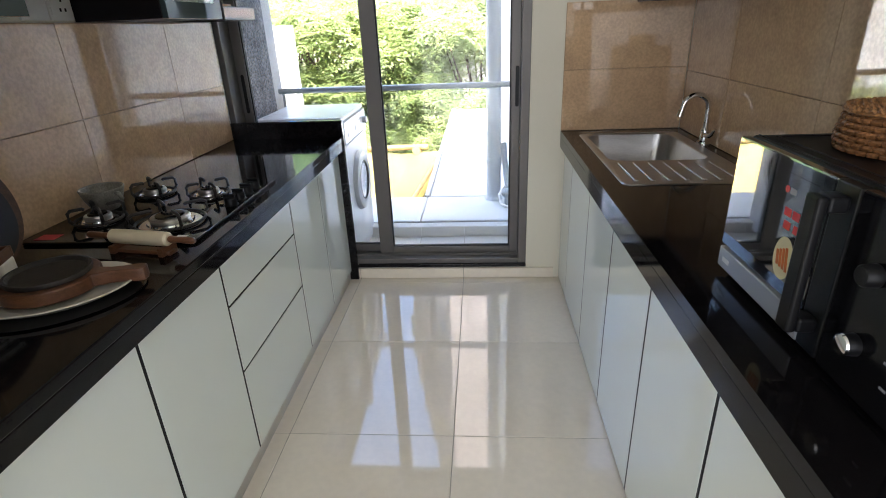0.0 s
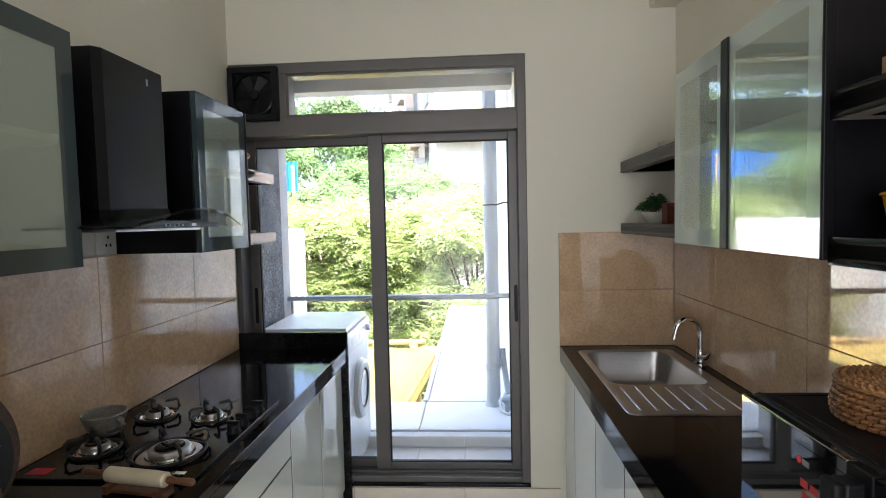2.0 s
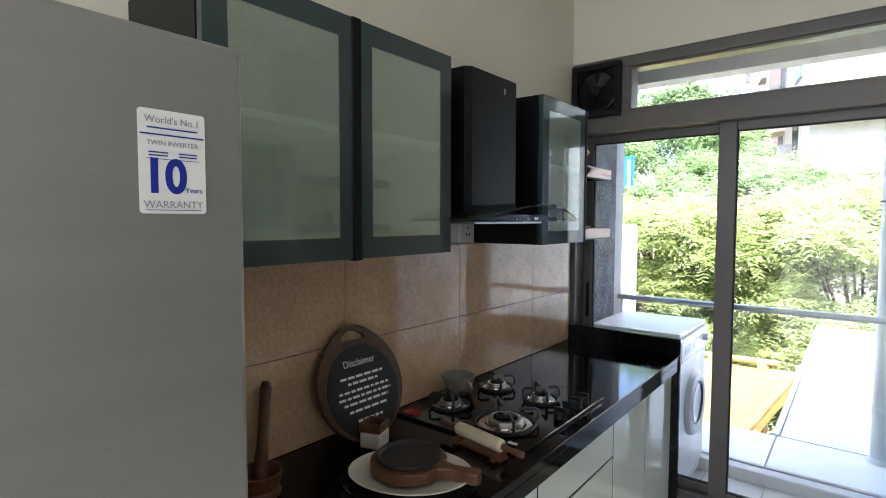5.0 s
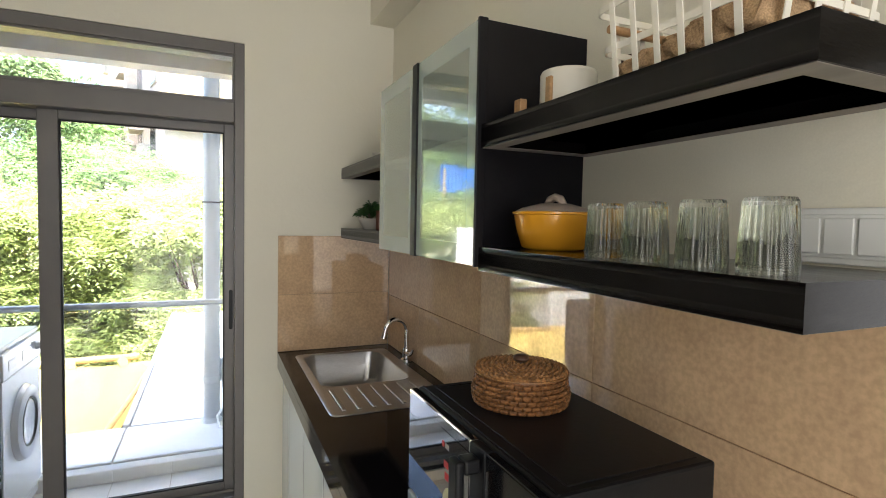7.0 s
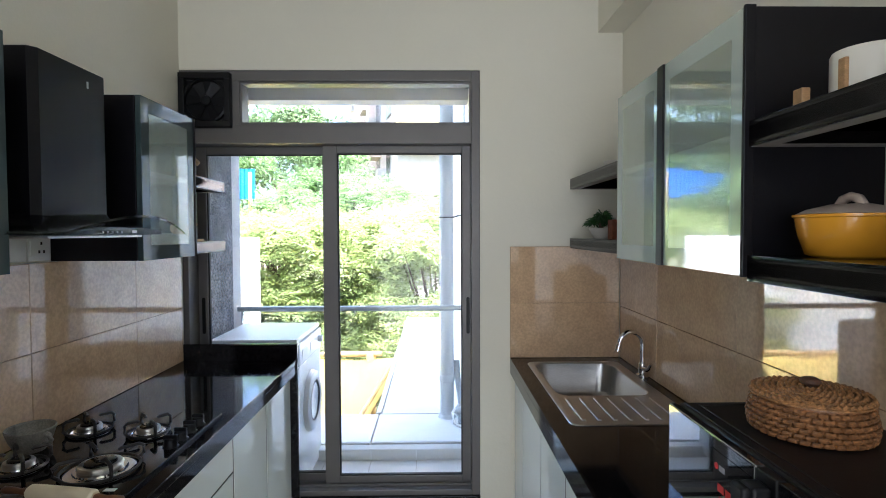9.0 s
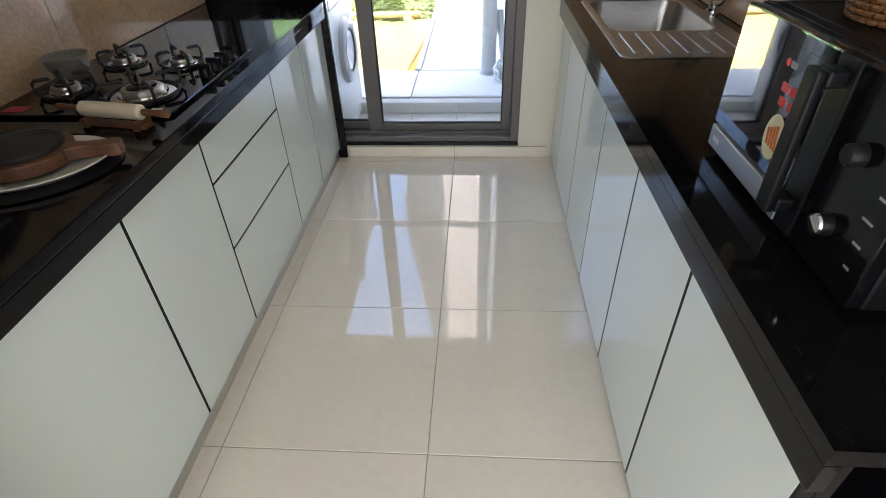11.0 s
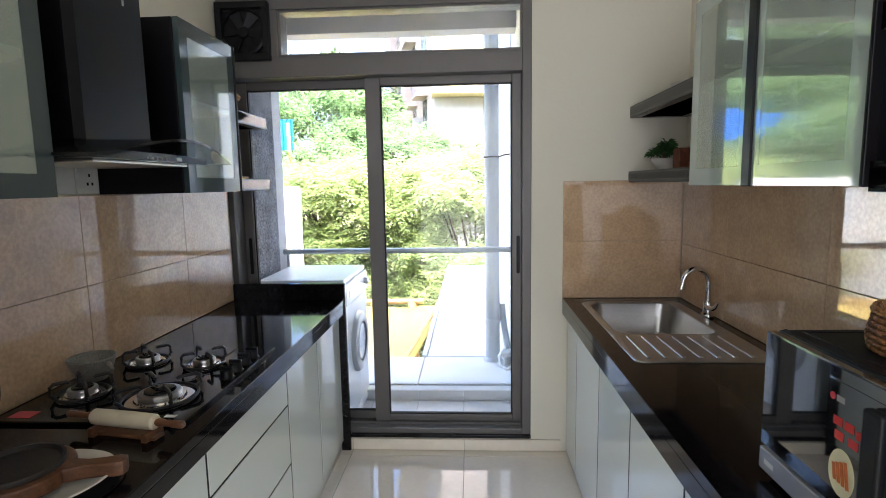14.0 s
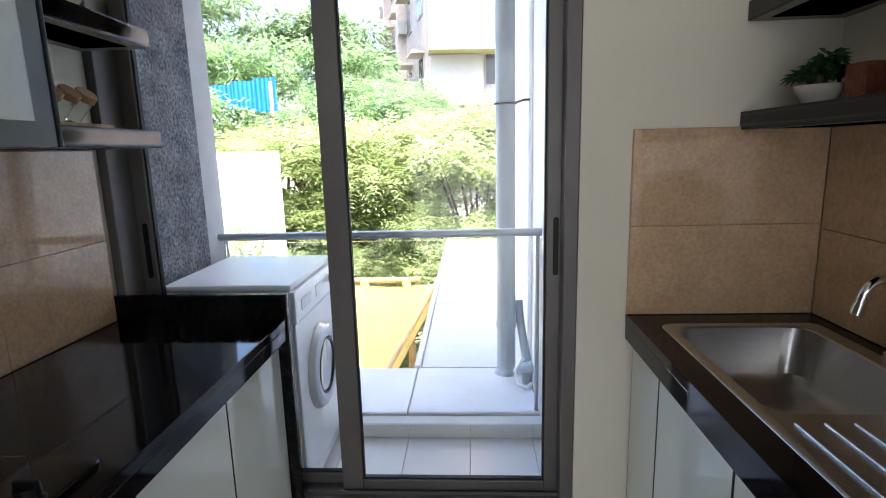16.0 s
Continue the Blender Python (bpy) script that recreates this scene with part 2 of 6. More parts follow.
TARP = surf("yellow_tarpaulin", (0.84, 0.66, 0.22), 0.5, var=0.12, scale=2, bump=0.4, bscale=6)
BAMBOO = surf("bamboo", (0.55, 0.36, 0.16), 0.6, var=0.3, scale=10)
SHEETW = surf("white_corrugated_sheet", (0.80, 0.79, 0.77), 0.5, var=0.1, scale=2)
SHEETB = surf("blue_corrugated_sheet", (0.012, 0.11, 0.42), 0.45, var=0.2, scale=2)
SOIL = surf("dry_ground", (0.26, 0.20, 0.13), 0.95, var=0.4, scale=0.5, col2=(0.12, 0.15, 0.06), fine=0.2, fscale=4)
BARK = surf("tree_bark", (0.14, 0.10, 0.07), 0.9, var=0.4, scale=8, stretch=(3, 3, 0.5), bump=0.8, bscale=30)
BPINK = surf("faded_pink_render", (0.52, 0.43, 0.37), 0.9, var=0.2, scale=0.7, fine=0.1, fscale=6)
BWHITE = surf("weathered_white_render", (0.40, 0.375, 0.335), 0.9, var=0.1, scale=0.7, fine=0.08, fscale=6)
BYELL = surf("pale_yellow_render", (0.44, 0.385, 0.21), 0.9, var=0.08, scale=0.7)
BDARK = surf("dark_window_glass", (0.05, 0.055, 0.06), 0.15, var=0.3, scale=2)
CURT = surf("cream_sheer_curtain", (0.78, 0.72, 0.58), 0.9, var=0.08, scale=12, stretch=(8, 8, 0.4), trans=0.0)
TABLEC = surf("cream_lacquered_table", (0.72, 0.63, 0.48), 0.3, var=0.08, scale=3)
RUG = surf("mottled_brown_rug", (0.33, 0.24, 0.15), 0.95, var=0.5, scale=40, fine=0.3, fscale=120)
GOLD = surf("aged_brass", (0.55, 0.36, 0.14), 0.3, metal=1.0, var=0.2)


def leaf_mat(name, a, b, back):
    m = surf(name, a, 0.45, var=0.3, scale=1.2, col2=b, spec=0.4)
    nt = m.node_tree
    N, L = nt.nodes, nt.links
    p = N["Principled BSDF"]
    g = N.new("ShaderNodeNewGeometry")
    mr = N.new("ShaderNodeMapRange")
    mr.inputs[3].default_value, mr.inputs[4].default_value = 0.6, 1.45
    L.new(g.outputs["Random Per Island"], mr.inputs[0])
    mm = N.new("ShaderNodeMix")
    mm.data_type, mm.blend_type = "RGBA", "MULTIPLY"
    mm.inputs["Factor"].default_value = 1.0
    src = p.inputs["Base Color"].links[0].from_socket
    L.new(src, mm.inputs["A"])
    L.new(mr.outputs[0], mm.inputs["B"])
    L.new(mm.outputs["Result"], p.inputs["Base Color"])
    tr = N.new("ShaderNodeBsdfTranslucent")
    tr.inputs["Color"].default_value = (*back, 1)
    mix = N.new("ShaderNodeMixShader")
    mix.inputs[0].default_value = 0.45
    L.new(p.outputs[0], mix.inputs[1])
    L.new(tr.outputs[0], mix.inputs[2])
    L.new(mix.outputs[0], N["Material Output"].inputs["Surface"])
    return m


LEAF1 = leaf_mat("yellow_green_leaves", (0.29, 0.32, 0.12), (0.15, 0.20, 0.07), (0.38, 0.44, 0.17))
LEAF2 = leaf_mat("mid_green_leaves", (0.14, 0.20, 0.085), (0.08, 0.13, 0.055), (0.25, 0.36, 0.14))
LEAF3 = leaf_mat("dark_green_leaves", (0.13, 0.17, 0.09), (0.08, 0.115, 0.06), (0.22, 0.30, 0.13))


def glass_mat(name, tint, rough=0.0, ior=1.45):
    m = bpy.data.materials.new(name)
    m.use_nodes = True
    b = m.node_tree.nodes["Principled BSDF"]
    b.inputs["Base Color"].default_value = (*tint, 1)
    b.inputs["Transmission Weight"].default_value = 1.0
    b.inputs["Roughness"].default_value = rough
    b.inputs["IOR"].default_value = ior
    return m


GLASS = glass_mat("clear_window_glass", (0.97, 0.985, 0.98), ior=1.33)
GLASSG = glass_mat("clear_hood_glass", (0.93, 0.97, 0.96))
GLASST = glass_mat("greenish_tumbler_glass", (0.90, 0.92, 0.83), 0.01)

# ---- building helpers ----


def origin_of(ob):
    v = Vector((0, 0, 0))
    while ob is not None:
        v = v + ob.location
        ob = ob.parent
    return v


def thing(name, at, label, category, group=""):
    return_ob = new(name)
    return_ob.location = at
    return_ob.empty_display_size = 0.05
    return tagged(return_ob, label, category, group)


def shade(bm):
    """Smooth curved runs of faces; keep creases and large flat faces flat."""
    bm.normal_update()
    for f in bm.faces:
        f.smooth = True
    for e in bm.edges:
        fs = e.link_faces
        if len(fs) == 2:
            a = e.calc_face_angle(0.0)
            p, q = sorted((fs[0].calc_area(), fs[1].calc_area()))
            e.smooth = not (a > 0.75 or (a > 0.05 and q > 5 * p))


def part(name, bm, material, parent=None, label="", flat=False):
    """Links a bmesh, drawn in world metres, as one mesh object under a thing or a part."""
    me = bpy.data.meshes.new(name)
    if parent is not None:
        bmesh.ops.translate(bm, verts=bm.verts, vec=-origin_of(parent))
    if not flat:
        shade(bm)
    bm.to_mesh(me)
    bm.free()
    me.materials.append(material)
    ob = new(name, me)
    if parent is not None:
        ob.parent = parent
    if label:
        ob["label"] = label
    return ob


def solo(name, bm, material, label, category, group="", kind="", at=None):
    """A thing of one single mesh, with its origin at its base."""
    if at is None:
        xs = [v.co for v in bm.verts]
        at = Vector((sum(c.x for c in xs) / len(xs), sum(c.y for c in xs) / len(xs), min(c.z for c in xs)))
    bmesh.ops.translate(bm, verts=bm.verts, vec=-Vector(at))
    ob = part(name, bm, material)
    ob.location = at
    return tagged(ob, label, category, group, kind)


def structure(name, bm, material, label="", category=""):
    return tagged(part(name, bm, material), label, category, "", "structure")


def add_box(bm, x0, x1, y0, y1, z0, z1, bevel=0.0, seg=2, m=None):
    r = bmesh.ops.create_cube(bm, size=1.0)
    vs = r["verts"]
    for v in vs:
        v.co = Vector((x0 + (v.co.x + 0.5) * (x1 - x0), y0 + (v.co.y + 0.5) * (y1 - y0), z0 + (v.co.z + 0.5) * (z1 - z0)))
    if bevel:
        es = list({e for v in vs for e in v.link_edges})
        r = bmesh.ops.bevel(bm, geom=es, offset=bevel, segments=seg, profile=0.5, affect="EDGES")
        vs = list({v for f in r["faces"] for v in f.verts} | {v for v in vs if v.is_valid})
    if m is not None:
        bmesh.ops.transform(bm, matrix=m, verts=vs)
    return vs


def box(x0, x1, y0, y1, z0, z1, bevel=0.0, seg=2, m=None):
    bm = bmesh.new()
    add_box(bm, x0, x1, y0, y1, z0, z1, bevel, seg, m)
    return bm


def add_lathe(bm, prof, cx=0.0, cy=0.0, n=32, m=None, wob=None):
    """Turns (radius, z) pairs round the vertical through (cx, cy)."""
    rings = []
    for r, z in prof:
        if r <= 1e-6:
            rings.append([bm.verts.new((cx, cy, z))])
        else:
            ring = []
            for k in range(n):
                a = 2 * math.pi * k / n
                rr = r * (wob(a, z) if wob else 1.0)
                ring.append(bm.verts.new((cx + rr * math.cos(a), cy + rr * math.sin(a), z)))
            rings.append(ring)
    for p, q in zip(rings, rings[1:]):
        if len(p) == 1 and len(q) == 1:
            continue
        for k in range(n):
            k2 = (k + 1) % n
            if len(p) == 1:
                bm.faces.new((p[0], q[k], q[k2])[::-1])
            elif len(q) == 1:
                bm.faces.new((p[k], p[k2], q[0]))
            else:
                bm.faces.new((p[k], p[k2], q[k2], q[k]))
    vs = [v for ring in rings for v in ring]
    if m is not None:
        bmesh.ops.transform(bm, matrix=m, verts=vs)
    return vs


def lathe(prof, cx=0.0, cy=0.0, n=32, m=None, wob=None):
    bm = bmesh.new()
    add_lathe(bm, prof, cx, cy, n, m, wob)
    bmesh.ops.recalc_face_normals(bm, faces=bm.faces)
    return bm


def add_tube(bm, pts, r, n=10, closed=False, taper=None):
    pts = [Vector(p) for p in pts]
    rings = []
    up = Vector((0.13, 0.21, 1)).normalized()
    N = len(pts)
    for i, p in enumerate(pts):
        a = pts[(i - 1) % N] if (closed or i > 0) else p
        b = pts[(i + 1) % N] if (closed or i < N - 1) else p
        d = (b - a).normalized()
        s = d.cross(up)
        if s.length < 1e-3:
            s = d.cross(Vector((1, 0, 0)))
        s.normalize()
        u = s.cross(d)
        rr = r if taper is None else taper[i]
        rings.append([bm.verts.new(p + s * rr * math.cos(2 * math.pi * k / n) + u * rr * math.sin(2 * math.pi * k / n)) for k in range(n)])
    pairs = list(zip(rings, rings[1:])) + ([(rings[-1], rings[0])] if closed else [])
    for p, q in pairs:
        for k in range(n):
            bm.faces.new((p[k], p[(k + 1) % n], q[(k + 1) % n], q[k]))
    if not closed:
        bm.faces.new(rings[0][::-1])
        bm.faces.new(rings[-1])


def tube(pts, r, n=10, closed=False, taper=None):
    bm = bmesh.new()
    add_tube(bm, pts, r, n, closed, taper)
    bmesh.ops.recalc_face_normals(bm, faces=bm.faces)
    return bm


def prism(poly, z0, z1, bevel=0.0):
    """A flat plate of outline poly (x, y) from z0 to z1."""
    bm = bmesh.new()
    a = [bm.verts.new((x, y, z0)) for x, y in poly]
    b = [bm.verts.new((x, y, z1)) for x, y in poly]
    bm.faces.new(a[::-1])
    bm.faces.new(b)
    n = len(poly)
    for k in range(n):
        bm.faces.new((a[k], a[(k + 1) % n], b[(k + 1) % n], b[k]))
    bmesh.ops.recalc_face_normals(bm, faces=bm.faces)
    if bevel:
        es = [e for e in bm.edges if abs(e.verts[0].co.z - e.verts[1].co.z) < 1e-6]
        bmesh.ops.bevel(bm, geom=es, offset=bevel, segments=2, profile=0.5, affect="EDGES")
    return bm


def rounded(x0, x1, y0, y1, r, n=6):
    pts = []
    for cx, cy, a0 in ((x1 - r, y1 - r, 0), (x0 + r, y1 - r, 90), (x0 + r, y0 + r, 180), (x1 - r, y0 + r, 270)):
        for k in range(n + 1):
            a = radians(a0 + 90 * k / n)
            pts.append((cx + r * math.cos(a), cy + r * math.sin(a)))
    return pts


def letters(text, size, m, material, parent, name="lettering", depth=0.0006, bold=0.0):
    c = bpy.data.curves.new(name, "FONT")
    c.body, c.size, c.align_x, c.align_y, c.extrude = text, size, "CENTER", "CENTER", depth
    c.offset = bold
    tmp = new(name + "_curve", c)
    dg = bpy.context.evaluated_depsgraph_get()
    me = bpy.data.meshes.new_from_object(tmp.evaluated_get(dg))
    bpy.data.objects.remove(tmp)
    bpy.data.curves.remove(c)
    me.transform(Matrix.Translation(-origin_of(parent)) @ m)
    me.materials.clear()
    me.materials.append(material)
    ob = new(name, me)
    ob.parent = parent
    return ob

# ---- the room ----
XL, XR, YD, YB, ZC = -1.018, 1.296, 2.833, -1.95, 2.78
TOPZ, LCX, RCX = 0.83, -0.425, 0.703      # worktop height, front edges of the two worktops
DX0, DX1, DZ0, DZ1 = -1.045, 0.545, 0.085, 2.345  # the balcony door's opening

floor = structure("floor", box(XL - 0.2, XR + 0.2, YB - 0.2, YD + 0.16, -0.12, -0.004), GROUT, "cream polished vitrified tile floor", "floor")
structure("wall_left", box(XL - 0.2, XL, YB - 0.2, YD + 0.002, -0.12, ZC + 0.1), PAINT, "cream painted kitchen wall", "wall")
bm = bmesh.new()
add_box(bm, XR, XR + 0.16, 0.445, YD + 0.2, -0.12, ZC + 0.1)
add_box(bm, XR, XR + 0.16, -0.60, 0.445, 2.12, ZC + 0.1)
add_box(bm, XR, XR + 0.16, YB - 0.2, -0.60, -0.12, ZC + 0.1)
structure("wall_right", bm, PAINT, "cream painted kitchen wall with a doorway", "wall")
bm = bmesh.new()
add_box(bm, XL - 0.2, XR, YD + 0.0025, YD + 0.17, DZ1, ZC + 0.1)
add_box(bm, XL - 0.2, DX0, YD + 0.0025, YD + 0.17, -0.12, DZ1)
add_box(bm, DX1, XR, YD + 0.0025, YD + 0.17, -0.12, DZ1)
add_box(bm, DX0, DX1, YD + 0.0025, YD + 0.17, -0.12, DZ0 - 0.018)
structure("wall_door", bm, PAINT, "cream painted wall round the balcony door", "wall")
bm = bmesh.new()
add_box(bm, XL, XL + 0.07, YB - 0.16, YB, -0.12, ZC + 0.1)
add_box(bm, XR - 0.07, XR, YB - 0.16, YB, -0.12, ZC + 0.1)
add_box(bm, XL + 0.07, XR - 0.07, YB - 0.16, YB, 2.52, ZC + 0.1)
add_box(bm, XL, XR, YB - 0.3, YB - 0.161, -0.12, 2.6)
structure("wall_back", bm, PAINT, "cream painted wall behind", "wall")
structure("ceiling", box(XL - 0.2, XR + 0.2, YB - 0.3, YD + 0.17, ZC, ZC + 0.1), CEIL, "white painted ceiling", "ceiling")
structure("ceiling_beam", box(XR - 0.13, XR + 0.02, YB, YD + 0.02, 2.54, ZC + 0.02), PAINT, "cream painted beam under the ceiling", "beam")
# granite door sill and the skirting under it
structure("door_sill", box(-0.42, DX1, YD - 0.006, YD + 0.17, DZ0 - 0.018, DZ0, 0.002), GRANITE, "black granite sill under the door", "sill")
sk = structure("baseboard", box(-0.42, 0.70, YD - 0.006, YD + 0.004, 0.0, 0.06), GROUT, "cream tile skirting", "skirting")

# doorway to the living room: teak frame
frame_d = structure("door_2", box(XR + 0.080, XR + 0.150, 0.431, 0.4445, 0, 2.12, 0.003), WOODF, "varnished teak frame of an open doorway", "door frame")
part("door_jamb", box(XR + 0.080, XR + 0.150, -0.5995, -0.586, 0, 2.12, 0.003), WOODF, frame_d)
part("door_head", box(XR + 0.080, XR + 0.150, -0.586, 0.431, 2.106, 2.1195, 0.003), WOODF, frame_d)
# the living room beyond
bm = bmesh.new()
add_box(bm, 1.48, 4.6, -2.2, 2.6, -0.12, 0.0)
structure("living_room_floor", bm, FLOOR, "cream living room floor", "floor")
bm = bmesh.new()
add_box(bm, 4.6, 4.7, -2.2, 2.6, -0.1, 2.9)
add_box(bm, 1.48, 4.7, -2.3, -2.2, -0.1, 2.9)
add_box(bm, 1.48, 1.9, 2.6, 2.7, -0.1, 2.9)
add_box(bm, 3.9, 4.7, 2.6, 2.7, -0.1, 2.9)
add_box(bm, 1.9, 3.9, 2.6, 2.7, 2.3, 2.9)
structure("living_room_wall", bm, PAINT, "cream living room walls with a window", "wall")
structure("living_room_ceiling", box(1.48, 4.7, -2.3, 2.7, 2.9, 3.0), CEIL, "white living room ceiling", "ceiling")

# ---- balcony door ----
FY0, FY1 = YD + 0.008, YD + 0.15
door = structure("door_1", box(DX0, DX0 + 0.055, FY0, FY1, DZ0, DZ1, 0.003), FRAME, "grey aluminium sliding balcony door, closed", "door")
part("frame_stile", box(DX1 - 0.045, DX1, FY0, FY1, DZ0, DZ1, 0.003), FRAME, door)
part("frame_head", box(DX0 + 0.055, DX1 - 0.045, FY0, FY1, DZ1 - 0.055, DZ1, 0.003), FRAME, door)
part("frame_sill", box(DX0 + 0.055, DX1 - 0.045, FY0, FY1, DZ0, DZ0 + 0.030, 0.003), FRAME, door)
part("track", box(DX0 + 0.055, DX1 - 0.045, FY0 + 0.05, FY0 + 0.056, DZ0 + 0.030, DZ0 + 0.042), FRAME, door)
part("transom_bar", box(DX0 + 0.055, DX1 - 0.045, FY0, FY1, 1.965, 2.062, 0.003), FRAME, door)
part("transom_mullion", box(-0.755, -0.712, FY0 + 0.002, FY1, 2.062, DZ1 - 0.055, 0.002), FRAME, door)
bm = bmesh.new()
for a in ((-0.712, DX1 - 0.045, 2.062, 2.078), (-0.712, DX1 - 0.045, DZ1 - 0.066, DZ1 - 0.055), (-0.712, -0.702, 2.078, DZ1 - 0.066), (DX1 - 0.055, DX1 - 0.045, 2.078, DZ1 - 0.066)):
    add_box(bm, a[0], a[1], FY0 + 0.012, FY0 + 0.05, a[2], a[3], 0.001)
part("transom_bead", bm, FRAME, door)
p = part("transom_pane", box(-0.704, DX1 - 0.052, FY0 + 0.03, FY0 + 0.036, 2.074, DZ1 - 0.062), GLASS, door, "clear glass pane")
p.visible_shadow = False


def sash(x0, x1, y, hx, wl, wr):
    z0, z1 = DZ0 + 0.034, 1.966
    d = 0.036
    s = part("sash", box(x0, x0 + wl, y, y + d, z0, z1, 0.003), FRAME, door)
    part("sash_stile", box(x1 - wr, x1, y, y + d, z0, z1, 0.003), FRAME, s)
    part("sash_rail", box(x0 + wl, x1 - wr, y + 0.002, y + d, z1 - 0.042, z1, 0.003), FRAME, s)
    part("sash_rail", box(x0 + wl, x1 - wr, y + 0.002, y + d, z0, z0 + 0.042, 0.003), FRAME, s)
    bm = bmesh.new()
    g = 0.006
    for a in ((x0 + wl, x1 - wr, z0 + 0.042, z0 + 0.042 + g), (x0 + wl, x1 - wr, z1 - 0.042 - g, z1 - 0.042),
              (x0 + wl, x0 + wl + g, z0 + 0.042, z1 - 0.042), (x1 - wr - g, x1 - wr, z0 + 0.042, z1 - 0.042)):
        add_box(bm, a[0], a[1], y + 0.008, y + d - 0.006, a[2], a[3])
    part("gasket", bm, GASKET, s)
    p = part("pane", box(x0 + wl - 0.004, x1 - wr + 0.004, y + 0.015, y + 0.021, z0 + 0.038, z1 - 0.038), GLASS, s, "clear glass pane")
    p.visible_shadow = False
    h = part("handle", prism(rounded(-0.009, 0.009, -0.10, 0.10, 0.0085), -0.003, 0.004, 0.001), BLACKPL, s, "recessed black pull handle")
    h.data.transform(pose(hx, y, 1.045, 90, 0, 0))
    return s


sash(-0.298, DX1 - 0.043, FY0 + 0.068, 0.485, 0.078, 0.048)
sash(DX0 + 0.057, -0.225, FY0 + 0.106, DX0 + 0.085, 0.052, 0.07)

# exhaust fan in the door's upper corner
fan = thing("exhaust_fan", (-0.885, YD - 0.004, 2.05), "square black plastic exhaust fan beside the transom window", "exhaust fan")
bm = bmesh.new()
fx0, fx1, fz0, fz1 = -1.012, -0.748, 2.045, 2.325
for a in ((fx0, fx1, fz1 - 0.032, fz1), (fx0, fx1, fz0, fz0 + 0.032), (fx0, fx0 + 0.03, fz0 + 0.032, fz1 - 0.032), (fx1 - 0.03, fx1, fz0 + 0.032, fz1 - 0.032)):
    add_box(bm, a[0], a[1], YD - 0.028, FY0 + 0.01, a[2], a[3], 0.003)
part("housing", bm, BLACKPL, fan)
fcx, fcz = (fx0 + fx1) / 2, (fz0 + fz1) / 2
part("back_plate", box(fx0 + 0.03, fx1 - 0.03, FY0 + 0.004, FY0 + 0.009, fz0 + 0.032, fz1 - 0.032), BLACKPL, fan)
bm = bmesh.new()
add_lathe(bm, [(0.112, 0), (0.118, 0.006), (0.118, 0.026), (0.108, 0.030), (0.104, 0.026), (0.104, 0.0)], n=40)
bmesh.ops.transform(bm, matrix=pose(fcx, FY0 + 0.004, fcz, 90, 0, 0), verts=bm.verts)
part("ring", bm, BLACKPL, fan)
part("hub", lathe([(0.0, 0.022), (0.024, 0.02), (0.028, 0.012), (0.028, 0.0)], n=24, m=pose(fcx, FY0 + 0.004, fcz, 90, 0, 0)), BLACKPL, fan)
for k in range(6):
    bm = bmesh.new()
    vs = [bm.verts.new(c) for c in ((0.022, -0.012, 0.004), (0.098, -0.034, 0.004), (0.1, 0.020, 0.016), (0.024, 0.014, 0.012))]
    f = bm.faces.new(vs)
    r = bmesh.ops.extrude_face_region(bm, geom=[f])
    bmesh.ops.translate(bm, verts=[g for g in r["geom"] if isinstance(g, bmesh.types.BMVert)], vec=(0, 0, 0.003))
    bmesh.ops.recalc_face_normals(bm, faces=bm.faces)
    bmesh.ops.transform(bm, matrix=pose(fcx, FY0 + 0.003, fcz, 90, 0, 0) @ pose(0, 0, 0, 0, 0, 60 * k), verts=bm.verts)
    part("blade", bm, BLACKPL, fan)

# ---- worktops and base units ----
wt = thing("worktop", (-0.72, 1.64, TOPZ - 0.072), "polished black granite worktop holding the gas hob", "worktop")
part("slab", box(XL + 0.002, LCX, 0.47, 2.806, TOPZ - 0.028, TOPZ, 0.003), GRANITE, wt)
part("front_edge", box(LCX - 0.022, LCX - 0.0005, 0.47, 2.806, TOPZ - 0.072, TOPZ - 0.0285, 0.002), GRANITE, wt)
solo("granite_end_panel", box(XL + 0.002, LCX + 0.006, 2.807, 2.831, 0.0, 0.915, 0.003), GRANITE, "black granite upstand and end panel of the worktop", "panel")



